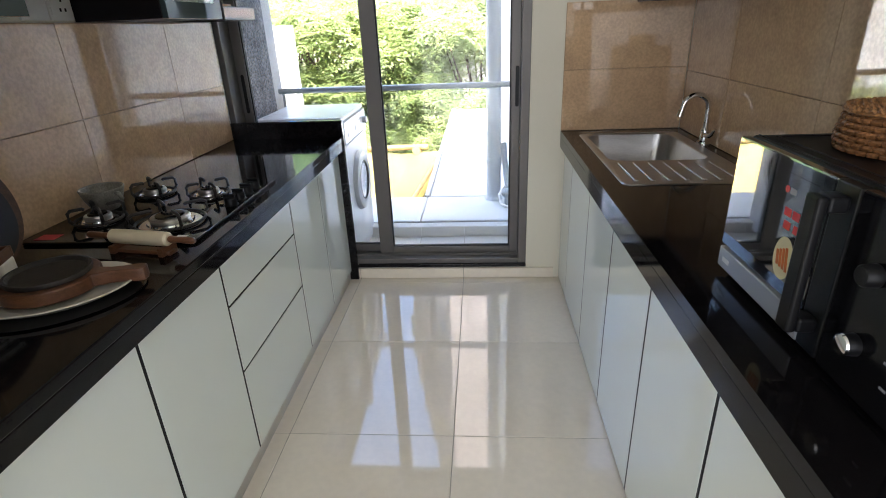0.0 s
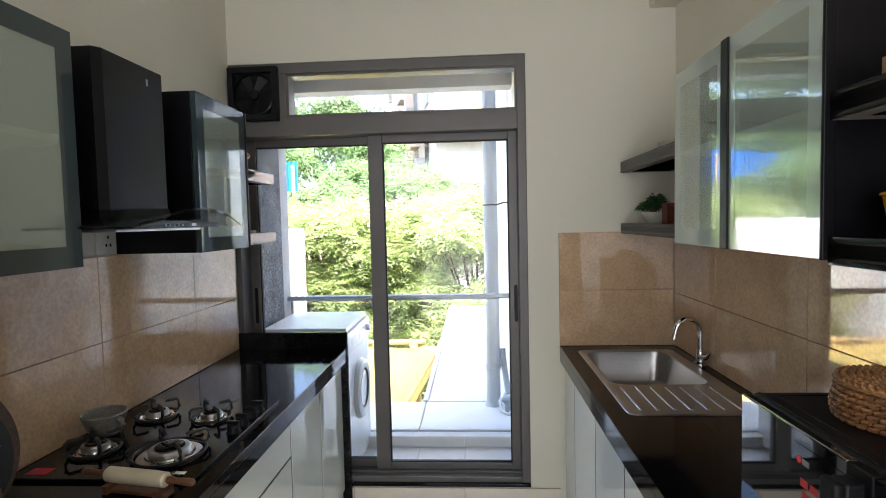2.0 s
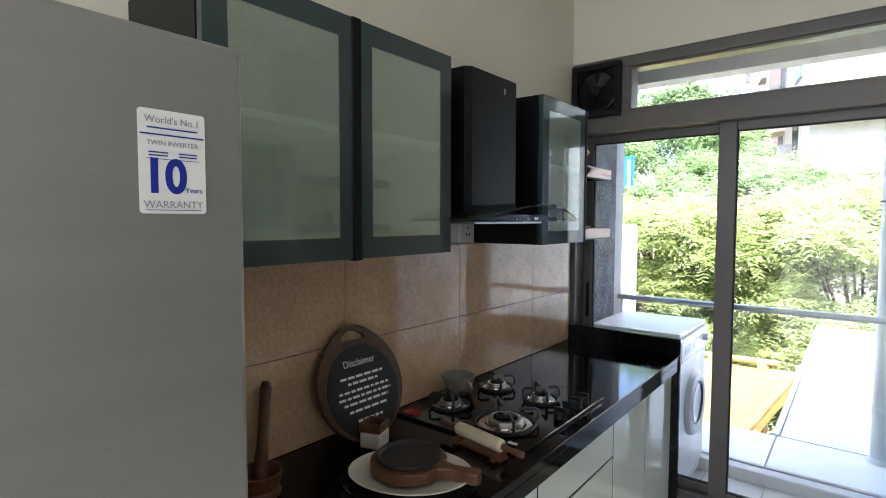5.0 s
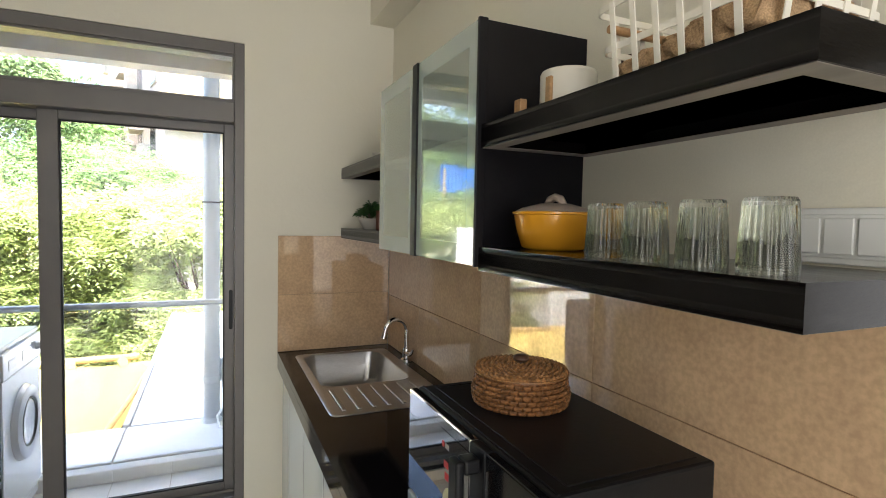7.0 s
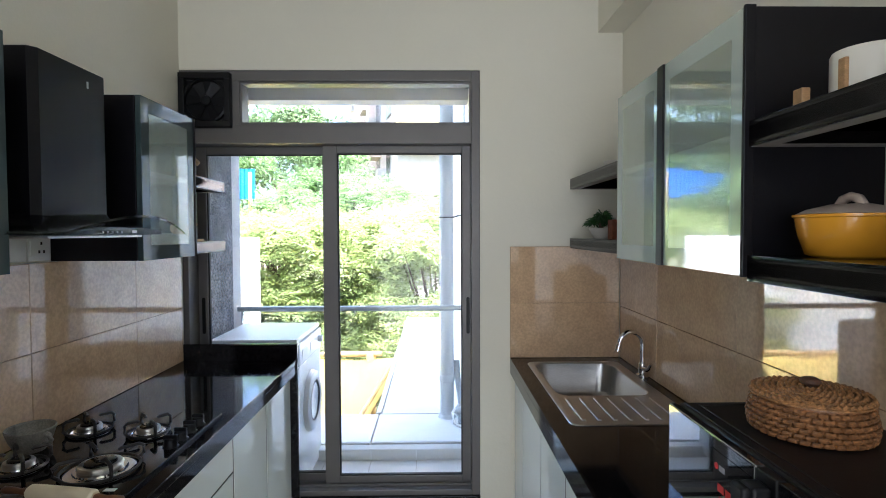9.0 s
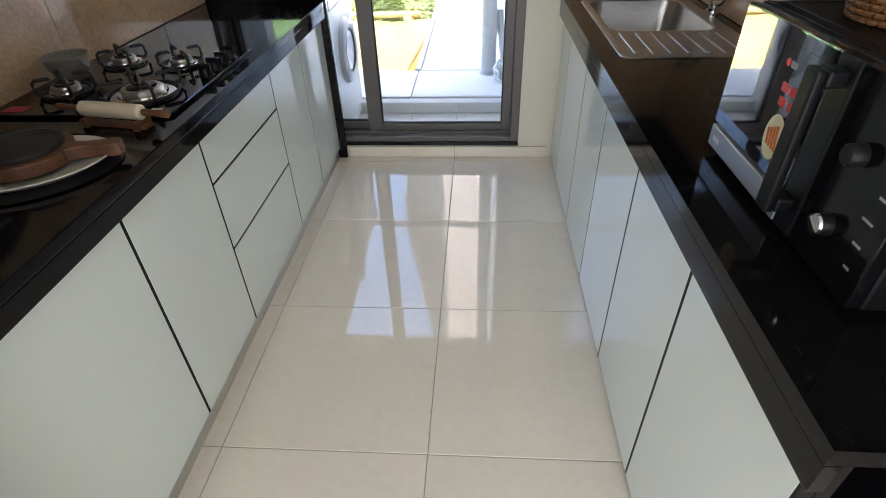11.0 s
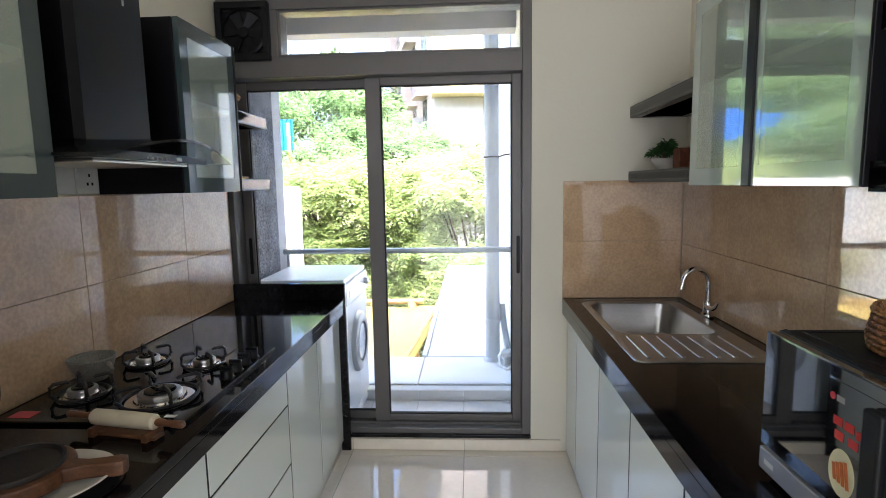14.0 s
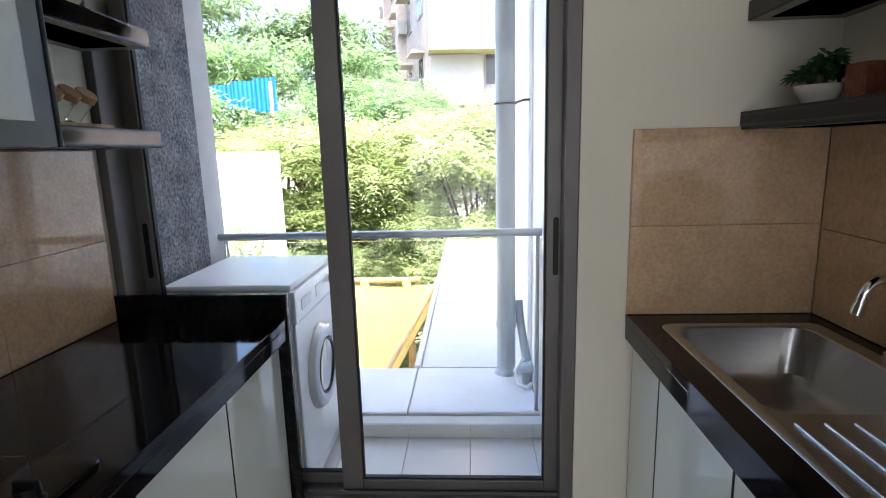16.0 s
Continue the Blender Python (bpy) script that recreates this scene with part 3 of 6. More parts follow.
def base_unit(side, y0, y1, splits, nm="base_cabinet"):
    """One base unit; side -1 stands on the left wall, 1 on the right. splits: heights where drawer fronts part."""
    fx = LCX - 0.030 if side < 0 else RCX + 0.026
    wx = XL + 0.003 if side < 0 else XR - 0.003
    d = 1 if side < 0 else -1
    kind = "drawer unit" if len(splits) else "cabinet"
    cab = thing(nm, ((fx + wx) / 2, (y0 + y1) / 2, 0.0),
                "pale green lacquered glass %s under the black worktop" % ("three-drawer unit" if splits else "base cabinet"), kind, "kitchen base units")
    a, b = sorted((wx, fx - d * 0.024))
    zt = TOPZ - 0.030 if side < 0 else 0.62
    part("body", box(a, b, y0 + 0.001, y1 - 0.001, 0.053 if side < 0 else 0.006, zt), CARC, cab)
    if side > 0:
        a2, b2 = sorted((fx - d * 0.024, fx - d * 0.044))
        part("front_rail", box(a2, b2, y0 + 0.001, y1 - 0.001, 0.62, TOPZ - 0.030), CARC, cab)
    a, b = sorted((wx, fx - d * 0.012))
    part("plinth", box(a, b, y0, y1, 0.0, 0.052 if side < 0 else 0.005), ALU, cab, "aluminium plinth strip")
    DZB, DZT = (0.058, 0.757) if side < 0 else (0.006, 0.742)
    edges = [DZB] + list(splits) + [DZT]
    for z0, z1 in zip(edges, edges[1:]):
        gt = 0.003 if side < 0 else 0.0009
        x0, x1 = sorted((fx, fx - d * gt))
        fr = part("drawer_front" if splits else "cabinet_door", box(x0, x1, y0 + 0.0062, y1 - 0.0062, z0 + 0.0045, z1 - 0.0045, 0.0008), LACQ, cab)
        x0, x1 = sorted((fx - d * (gt + 0.0003), fx - d * 0.0225))
        part("front_backing", box(x0, x1, y0 + 0.0008, y1 - 0.0008, z0 + 0.0008, z1 - 0.0008), CARC, fr)
    return cab


for y0, y1, sp in ((0.48, 1.037, ()), (1.037, 1.432, ()), (1.432, 2.030, (0.366, 0.600)), (2.030, 2.415, ()), (2.415, 2.805, ())):
    base_unit(-1, y0, y1, sp)
for y0, y1 in ((2.58, 2.83), (2.15, 2.58), (1.752, 2.15), (1.338, 1.752), (0.925, 1.338), (0.50, 0.925)):
    base_unit(1, y0, y1, ())

# right worktop with the sink's cut-out
SX0, SX1, SY0, SY1 = 0.772, 1.238, 1.845, 2.725
zt, zb = TOPZ, TOPZ - 0.028
wt2 = thing("worktop", (1.0, 1.65, TOPZ - 0.084), "polished black granite worktop round the steel sink", "worktop")
bm = bmesh.new()
o = ((RCX, 0.47), (XR - 0.002, 0.47), (XR - 0.002, YD - 0.001), (RCX, YD - 0.001))
q = ((SX0 + 0.012, SY0 + 0.012), (SX1 - 0.012, SY0 + 0.012), (SX1 - 0.012, SY1 - 0.012), (SX0 + 0.012, SY1 - 0.012))
A = [[bm.verts.new((x, y, z)) for x, y in pl] for pl, z in ((o, zb), (o, zt), (q, zt), (q, zb))]
for a, b in zip(A, A[1:] + A[:1]):
    for k in range(4):
        bm.faces.new((a[k], a[(k + 1) % 4], b[(k + 1) % 4], b[k]))
bmesh.ops.recalc_face_normals(bm, faces=bm.faces)
part("slab", bm, GRANITE, wt2)
part("front_edge", box(RCX + 0.0005, RCX + 0.022, 0.47, YD - 0.001, TOPZ - 0.084, zb - 0.0005, 0.002), GRANITE, wt2)

# sink: rim, bowl, ribbed drainer
sink = thing("kitchen_sink", (1.0, 2.3, TOPZ), "stainless steel sink with a ribbed drainboard let into the worktop", "sink")


def bowl_mesh(x0, x1, y0, y1, zr, depth, r):
    bm = bmesh.new()
    loops = []
    for off, z, rr in ((0, zr, r), (0.004, zr - 0.004, r), (0.018, zr - depth + 0.03, r), (0.05, zr - depth, r * 0.8), (0.17, zr - depth - 0.006, r * 0.3)):
        rr = max(0.01, min(rr, (x1 - x0) / 2 - off - 0.002))
        loops.append([bm.verts.new((x, y, z)) for x, y in rounded(x0 + off, x1 - off, y0 + off, y1 - off, rr)])
    for p, q in zip(loops, loops[1:]):
        n = len(p)
        for k in range(n):
            bm.faces.new((p[k], p[(k + 1) % n], q[(k + 1) % n], q[k]))
    bm.faces.new(loops[-1])
    return bm


BX0, BX1, BY0, BY1 = SX0 + 0.030, SX1 - 0.05, 2.165, SY1 - 0.03
zr = TOPZ + 0.004
bm = bmesh.new()
outer = rounded(SX0, SX1, SY0, SY1, 0.035)
o1 = [bm.verts.new((x, y, TOPZ + 0.0005)) for x, y in outer]
o2 = [bm.verts.new((x, y, zr)) for x, y in rounded(SX0 + 0.004, SX1 - 0.004, SY0 + 0.004, SY1 - 0.004, 0.032)]
inn = [bm.verts.new((x, y, zr)) for x, y in rounded(BX0, BX1, BY0, BY1, 0.06)]
n = len(outer)
for k in range(n):
    bm.faces.new((o1[k], o1[(k + 1) % n], o2[(k + 1) % n], o2[k]))
    bm.faces.new((o2[k], o2[(k + 1) % n], inn[(k + 1) % n], inn[k]))
bmesh.ops.recalc_face_normals(bm, faces=bm.faces)
part("rim", bm, STEEL, sink)
bm = bowl_mesh(BX0, BX1, BY0, BY1, zr, 0.17, 0.06)
for f in bm.faces:
    f.normal_flip()
part("bowl", bm, STEEL, sink)
part("drain", lathe([(0.0, 0.004), (0.03, 0.003), (0.045, 0.0055), (0.052, 0.001)], 0.985, 2.43, 32, m=pose(0, 0, zr - 0.176)), CHROME, sink, "chrome drain strainer")
for k in range(7):
    x = SX0 + 0.055 + k * 0.056
    bm = bmesh.new()
    add_box(bm, -0.007, 0.007, -0.115, 0.125, 0.0, 0.006, 0.0028, 3)
    bmesh.ops.transform(bm, matrix=pose(x, SY0 + 0.155, zr - 0.0008), verts=bm.verts)
    part("drainboard_rib", bm, STEEL, sink)

# tap
tap = thing("kitchen_tap", (1.258, 2.448, TOPZ), "chrome gooseneck kitchen tap behind the sink", "tap")
TXp, TYp = 1.258, 2.448
part("base", lathe([(0.0, TOPZ), (0.028, TOPZ), (0.027, TOPZ + 0.012), (0.019, TOPZ + 0.018), (0.018, TOPZ + 0.06), (0.013, TOPZ + 0.07), (0.0, TOPZ + 0.07)], TXp, TYp, 24), CHROME, tap)
pts = [(TXp, TYp, TOPZ + 0.06), (TXp, TYp, TOPZ + 0.15)]
for k in range(9):
    a = math.pi * k / 8
    pts.append((TXp - 0.055 + 0.055 * math.cos(a), TYp - 0.012 * k / 8, TOPZ + 0.155 + 0.055 * math.sin(a)))
pts.append((TXp - 0.115, TYp - 0.012, TOPZ + 0.135))
part("spout", tube(pts, 0.0115, 14), CHROME, tap)
part("nozzle", tube([(TXp - 0.112, TYp - 0.012, TOPZ + 0.150), (TXp - 0.119, TYp - 0.012, TOPZ + 0.122)], 0.0145, 14), CHROME, tap)
part("lever", tube([(TXp, TYp - 0.016, TOPZ + 0.042), (TXp + 0.002, TYp - 0.048, TOPZ + 0.046), (TXp + 0.004, TYp - 0.066, TOPZ + 0.056), (TXp + 0.006, TYp - 0.082, TOPZ + 0.078)], 0.009, 12, taper=[0.013, 0.012, 0.010, 0.007]), CHROME, tap)

# ---- wall cabinets and shelves ----
CZ0, CZ1 = 1.403, 1.972


def wall_cabinet(side, y0, y1, fx, label, z0=CZ0, z1=CZ1, doors=1, shelf_z=(1.70,)):
    d = 1 if side < 0 else -1
    wx = XL + 0.002 if side < 0 else XR - 0.002
    cab = thing("wall_cabinet", ((fx + wx) / 2, (y0 + y1) / 2, z0), label, "cabinet", "kitchen wall cabinets")
    b = fx - d * 0.021
    t = 0.018
    lo, hi = sorted((wx, b))
    part("side_panel", box(lo, hi, y0, y0 + t, z0, z1, 0.001), CARC, cab)
    part("side_panel", box(lo, hi, y1 - t, y1, z0, z1, 0.001), CARC, cab)
    part("top_panel", box(lo, hi, y0 + t, y1 - t, z1 - t, z1), CARC, cab)
    part("bottom_panel", box(lo, hi, y0 + t, y1 - t, z0, z0 + t), CARC, cab)
    p0, p1 = sorted((wx, wx + d * 0.006))
    part("back_panel", box(p0, p1, y0 + t, y1 - t, z0 + t, z1 - t), CABIN, cab)
    for z in shelf_z:
        s0, s1 = sorted((wx + d * 0.006, fx - d * 0.0075))
        part("shelf", box(s0, s1, y0 + t, y1 - t, z, z + 0.018), CABSH, cab, "white shelf board")
    w = 0.052
    g0, g1 = sorted((fx - d * 0.0004, fx - d * 0.006))
    dr = part("glass_door", box(g0, g1, y0 + w, y1 - w, z0 + w, z1 - w), FROST, cab, "frosted green glass door")
    g0, g1 = sorted((fx, fx - d * 0.018))
    bm = bmesh.new()
    for a in ((y0 + 0.002, y1 - 0.002, z0, z0 + w), (y0 + 0.002, y1 - 0.002, z1 - w, z1), (y0 + 0.002, y0 + w, z0 + w, z1 - w), (y1 - w, y1 - 0.002, z0 + w, z1 - w)):
        add_box(bm, g0, g1, a[0], a[1], a[2], a[3])
    part("door_rim", bm, GREYFR if side < 0 else FROSTR, dr, "blue-grey printed glass rim" if side < 0 else "pale glass rim")
    return cab


LFX, RFX = -0.700, 0.980
for y0, y1 in ((0.588, 0.962), (0.962, 1.332), (1.895, 2.285)):
    wall_cabinet(-1, y0, y1, LFX, "wall cabinet with a frosted green glass door and black sides")
for y0, y1 in ((1.215, 1.632), (1.632, 2.005)):
    wall_cabinet(1, y0, y1, RFX, "wall cabinet with a reflective frosted glass door and black sides", 1.400, 1.985)
# grip profiles between the doors
grips = [o for o in bpy.data.objects if o.name.startswith("wall_cabinet")]
part("grip_profile", box(LFX - 0.016, LFX + 0.004, 0.948, 0.976, CZ0 - 0.004, CZ1 + 0.002, 0.002), CARC, grips[1], "black vertical grip profile")
part("grip_profile", box(LFX - 0.018, LFX + 0.004, 2.2855, 2.297, CZ0 - 0.002, CZ1 + 0.002, 0.002), CARC, grips[2], "black vertical grip profile")
part("grip_profile", box(RFX - 0.006, RFX + 0.016, 1.610, 1.652, 1.398, 1.987, 0.002), CARC, grips[4], "black vertical grip profile")
part("grip_profile", box(RFX - 0.006, RFX + 0.018, 1.2048, 1.2148, 1.398, 1.986, 0.002), CARC, grips[3], "black vertical grip profile")


def box_shelf(x0, x1, y0, y1, z0, z1, label):
    """A floating shelf: board above, rim below round a hollow."""
    s = thing("floating_shelf", ((x0 + x1) / 2, (y0 + y1) / 2, z0), label, "shelf", "floating shelves")
    bm = box(x0, x1, y0, y1, z0 + 0.030, z1)
    e = 0.016
    for a in ((x0, x0 + e, y0, y1), (x1 - e, x1, y0, y1), (x0 + e, x1 - e, y0, y0 + e), (x0 + e, x1 - e, y1 - e, y1)):
        add_box(bm, a[0], a[1], a[2], a[3], z0, z0 + 0.030)
    bmesh.ops.remove_doubles(bm, verts=bm.verts, dist=1e-5)
    part("board", bm, BLACKWOOD, s)
    bm = bmesh.new()
    w = 0.040
    for a in ((x0 + 0.003, x0 + w, y0 + 0.003, y1 - 0.003), (x1 - w, x1 - 0.003, y0 + 0.003, y1 - 0.003), (x0 + w, x1 - w, y0 + 0.003, y0 + w), (x0 + w, x1 - w, y1 - w, y1 - 0.003)):
        add_box(bm, a[0], a[1], a[2], a[3], z0 - 0.0012, z0 - 0.0002)
    part("underside_rim", bm, DARKRIM, s, "unfinished grey underside rim")
    return s


box_shelf(0.985, XR - 0.002, 0.452, 1.204, 1.390, 1.446, "long black-stained wooden shelf with glasses and a casserole")
box_shelf(0.985, XR - 0.002, 0.452, 1.204, 1.681, 1.736, "long black-stained wooden shelf with a wire basket")
box_shelf(1.020, XR - 0.002, 2.007, YD - 0.002, 1.412, 1.464, "short black wooden shelf with a plant")
box_shelf(1.020, XR - 0.002, 2.007, YD - 0.002, 1.722, 1.775, "short black wooden shelf with a white bowl")
box_shelf(XL + 0.002, -0.790, 2.298, YD - 0.006, 1.404, 1.458, "short black wooden shelf with spice jars")
box_shelf(XL + 0.002, -0.790, 2.298, YD - 0.006, 1.708, 1.762, "short black wooden shelf with spice jars")

# ---- outside: balcony ----
GZ = -6.0
structure("balcony_floor", box(-1.2, 0.70, YD + 0.17, 3.52, -0.16, -0.014), GROUT, "white tiled balcony floor", "floor")
structure("balcony_kerb", box(-1.2, 0.53, 3.50, 3.575, -0.16, 0.062), PLASTERW, "low white tiled kerb of the balcony", "kerb")
structure("balcony_wall_left", box(-1.25, -0.985, YD + 0.1705, 3.43, -0.2, 2.62), PLASTERG, "rough grey plastered balcony side wall", "wall")
structure("balcony_pilaster_left", box(-1.25, -1.02, 3.43, 3.66, -0.2, 2.62), PLASTERS, "smooth grey plastered end of the side wall", "wall")
structure("balcony_wall_right", box(0.53, 0.80, YD + 0.17, 3.95, -0.2, 2.62), PLASTERW, "white painted balcony side wall", "wall")
structure("balcony_pilaster_right", box(0.522, 0.80, 3.95, 6.10, -0.2, 9.0), PLASTERW, "white painted wall end beside the drainpipe", "wall")
structure("balcony_ceiling", box(-1.25, 0.80, YD + 0.17, 3.70, 2.62, 2.75), PLASTERW, "painted balcony ceiling slab", "ceiling")
structure("balcony_beam", box(-1.25, 0.80, 3.56, 3.70, 2.37, 2.62), PLASTERS, "grey painted balcony edge beam", "beam")
# unseen building above and beside, added to shade the ledge; height sets the shadow's reach
bm = bmesh.new()
add_box(bm, -7.0, 0.80, YD + 0.02, 3.60, 2.88, 6.0)
add_box(bm, -7.0, -1.25, YD + 0.02, 3.60, GZ, 2.88)
add_box(bm, 0.80, 7.0, YD + 0.02, 3.60, GZ, 6.0)
add_box(bm, -1.25, 0.80, YD + 0.02, 3.575, GZ, -0.16)
structure("own_facade", bm, PLASTERW, "unseen white facade of the apartment block, added to shade the ledge", "facade")
structure("own_roof", box(-7.0, 7.0, -6.0, 3.60, 6.0, 6.2), PLASTERW, "unseen flat roof, its height set to shade the ledge", "roof")

rail = thing("balcony_railing", (-0.25, 3.60, 0.062), "grey steel handrail over a clear glass balustrade", "railing")
part("handrail", tube([(-1.02, 3.60, 0.985), (0.53, 3.60, 0.985)], 0.019, 14), RAILM, rail)
for x in (-1.0, -0.24, 0.515):
    part("post", tube([(x, 3.625, -0.02), (x, 3.625, 0.97)], 0.011, 10) if x != -0.24 else box(x - 0.004, x + 0.004, 3.597, 3.603, 0.95, 0.972), RAILM, rail)
p = part("glass_panel", box(-0.99, 0.50, 3.596, 3.604, 0.064, 0.955, 0.001), GLASS, rail, "clear glass balustrade panel")
p.visible_shadow = False

# cement ledge outside
ledge = structure("ledge", box(-3.0, 0.53, 3.576, 4.15, -0.16, 0.058), GROUT, "grey cement ledge outside the balcony", "ledge")
bm = bmesh.new()
add_box(bm, -0.12, 3.0, 4.15, 8.75, -0.16, 0.058)
part("ledge_base", bm, GROUT, ledge)
for x0, x1, y0, y1 in ((-3.0, -1.5, 3.576, 4.15), (-1.5, -0.135, 3.576, 4.15), (-0.135, 0.53, 3.576, 4.15), (-0.12, 3.0, 4.155, 5.50), (-0.12, 3.0, 5.505, 7.05), (-0.12, 3.0, 7.055, 8.75)):
    part("slab", box(x0 + 0.005, x1 - 0.005, y0 + 0.005, y1 - 0.005, 0.0585, 0.070, 0.003), LEDGE, ledge)
part("raised_edge", box(-0.16, -0.121, 4.15, 8.75, -0.16, 0.085, 0.006), LEDGE, ledge)

# drainpipe
pipe = thing("drainpipe", (0.395, 4.08, 0.07), "grey plastic drainpipe with ring joints on the ledge", "pipe")
part("pipe_run", tube([(0.395, 4.08, 0.07), (0.395, 4.08, 9.0)], 0.054, 24), PVC, pipe)
for z in (0.37, 2.9):
    part("collar", lathe([(0.054, z - 0.02), (0.059, z - 0.016), (0.060, z + 0.012), (0.057, z + 0.03), (0.054, z + 0.035)], 0.395, 4.08, 24), PVC, pipe)
part("foot_flange", lathe([(0.054, 0.10), (0.064, 0.082), (0.070, 0.071)], 0.395, 4.08, 24), PVC, pipe)
bm = bmesh.new()
add_tube(bm, [(0.395 + 0.0575 * math.cos(2 * math.pi * k / 24), 4.08 + 0.0575 * math.sin(2 * math.pi * k / 24), 1.61) for k in range(24)], 0.006, 6, True)
add_tube(bm, [(0.445, 4.06, 1.61), (0.49, 4.05, 1.625), (0.525, 4.06, 1.625)], 0.007, 8)
part("clamp", bm, GASKET, pipe)
bend = thing("waste_pipe", (0.50, 4.0, 0.07), "bent grey waste pipe at the foot of the drainpipe", "pipe")
part("pipe_run", tube([(0.47, 4.12, 0.50), (0.475, 4.08, 0.40), (0.49, 4.02, 0.28), (0.50, 3.97, 0.20), (0.50, 3.94, 0.10)], 0.024, 12), PVC, bend)
part("elbow", tube([(0.50, 3.94, 0.072), (0.498, 3.94, 0.13), (0.47, 3.92, 0.17), (0.505, 3.88, 0.19), (0.529, 3.88, 0.20)], 0.029, 12), PVC, bend)
part("cable_loop", tube([(0.48, 3.93, 0.22), (0.43, 3.90, 0.16), (0.44, 3.86, 0.10), (0.49, 3.85, 0.078), (0.52, 3.87, 0.10)], 0.010, 8), PLASTERW, bend)
drain = thing("floor_drain", (0.36, 3.10, -0.01), "round chrome floor drain in the balcony tiles", "drain")
part("grating", lathe([(0.0, 0.004), (0.015, 0.004), (0.018, 0.001), (0.03, 0.001), (0.033, 0.005), (0.046, 0.005), (0.049, 0.001), (0.057, 0.001), (0.060, 0.006), (0.068, 0.004), (0.07, 0.0)], 0.36, 3.10, 32, m=pose(0, 0, -0.009)), CHROME, drain)

# washing machine
wm = thing("washing_machine", (-0.70, 3.26, -0.01), "white front-loading washing machine on the balcony", "washing machine")
WX0, WX1, WY0, WY1, WZ0, WZ1 = -0.955, -0.462, 2.995, 3.555, 0.010, 0.900
part("body", box(WX0, WX1 - 0.012, WY0, WY1, WZ0, WZ1 - 0.028, 0.008), WMBODY, wm)
part("top", box(WX0 - 0.002, WX1 - 0.006, WY0 - 0.002, WY1 + 0.002, WZ1 - 0.026, WZ1, 0.007), WMBODY, wm)
part("front_panel", box(WX1 - 0.014, WX1, WY0 + 0.004, WY1 - 0.004, WZ0 + 0.06, WZ1 - 0.16, 0.005), WMBODY, wm)
cp = part("control_panel", box(WX1 - 0.014, WX1 + 0.006, WY0 + 0.002, WY1 - 0.002, WZ1 - 0.156, WZ1 - 0.03, 0.006), WMBODY, wm)
part("drawer_recess", box(WX1 + 0.0055, WX1 + 0.0085, WY0 + 0.07, WY0 + 0.19, WZ1 - 0.12, WZ1 - 0.075, 0.002), WMGREY, cp, "grey detergent drawer grip")
part("display", box(WX1 + 0.0055, WX1 + 0.0080, WY0 + 0.26, WY0 + 0.40, WZ1 - 0.12, WZ1 - 0.07, 0.002), WMGREY, cp)
part("dial", lathe([(0.0, 0.026), (0.018, 0.026), (0.021, 0.022), (0.023, 0.0)], n=24, m=pose(WX1 + 0.006, WY1 - 0.08, WZ1 - 0.09, 0, 90, 0)), WMGREY, cp)
part("kick_panel", box(WX1 - 0.012, WX1 - 0.003, WY0 + 0.006, WY1 - 0.006, WZ0 + 0.004, WZ0 + 0.055, 0.003), WMBODY, wm)
dm = pose(WX1, 3.275, 0.47, 0, 90, 0)
wd = part("door", lathe([(0.118, 0.012), (0.124, 0.030), (0.150, 0.036), (0.176, 0.026), (0.186, 0.004), (0.186, 0.0)], n=48, m=dm), WMGREY, wm, "round silver-grey door ring")
part("inner_ring", lathe([(0.104, 0.008), (0.110, 0.026), (0.119, 0.030), (0.123, 0.02)], n=48, m=dm), BLACKPL, wd)
part("door_glass", lathe([(0.0, 0.006), (0.05, 0.010), (0.09, 0.016), (0.108, 0.022)], n=48, m=dm), DARKGL, wd, "dark bowed door glass")
for x in (WX0 + 0.05, WX1 - 0.07):
    for y in (WY0 + 0.05, WY1 - 0.05):
        part("foot", lathe([(0.0, -0.010), (0.022, -0.010), (0.022, 0.0), (0.012, 0.004), (0.012, 0.012), (0.0, 0.012)], x, y, 14), BLACKPL, wm)

# ---- outside: ground, shelter, fences ----
structure("ground", box(-900, 900, 3.6, 1800, GZ - 1, GZ), SOIL, "dry ground below with scrub", "ground")


def corrugated(x0, y0, x1, y1, z0, z1, pitch=0.12, amp=0.02, th=0.004):
    bm = bmesh.new()
    d = Vector((x1 - x0, y1 - y0, 0))
    n = Vector((-d.y, d.x, 0)).normalized()
    k = int(d.length / pitch) * 6
    rows = []
    for i in range(k + 1):
        ph = 2 * math.pi * i / 6
        c = Vector((x0, y0, 0)) + d * (i / k) + n * amp * max(-0.6, min(0.6, math.sin(ph))) / 0.6
        rows.append([bm.verts.new(c + n * s + Vector((0, 0, z))) for s, z in ((0, z0), (0, z1), (th, z1), (th, z0))])
    for p, q in zip(rows, rows[1:]):
        for j in range(4):
            bm.faces.new((p[j], q[j], q[(j + 1) % 4], p[(j + 1) % 4]))
    bm.faces.new(rows[0])
    bm.faces.new(rows[-1][::-1])
    bmesh.ops.recalc_face_normals(bm, faces=bm.faces)
    return bm


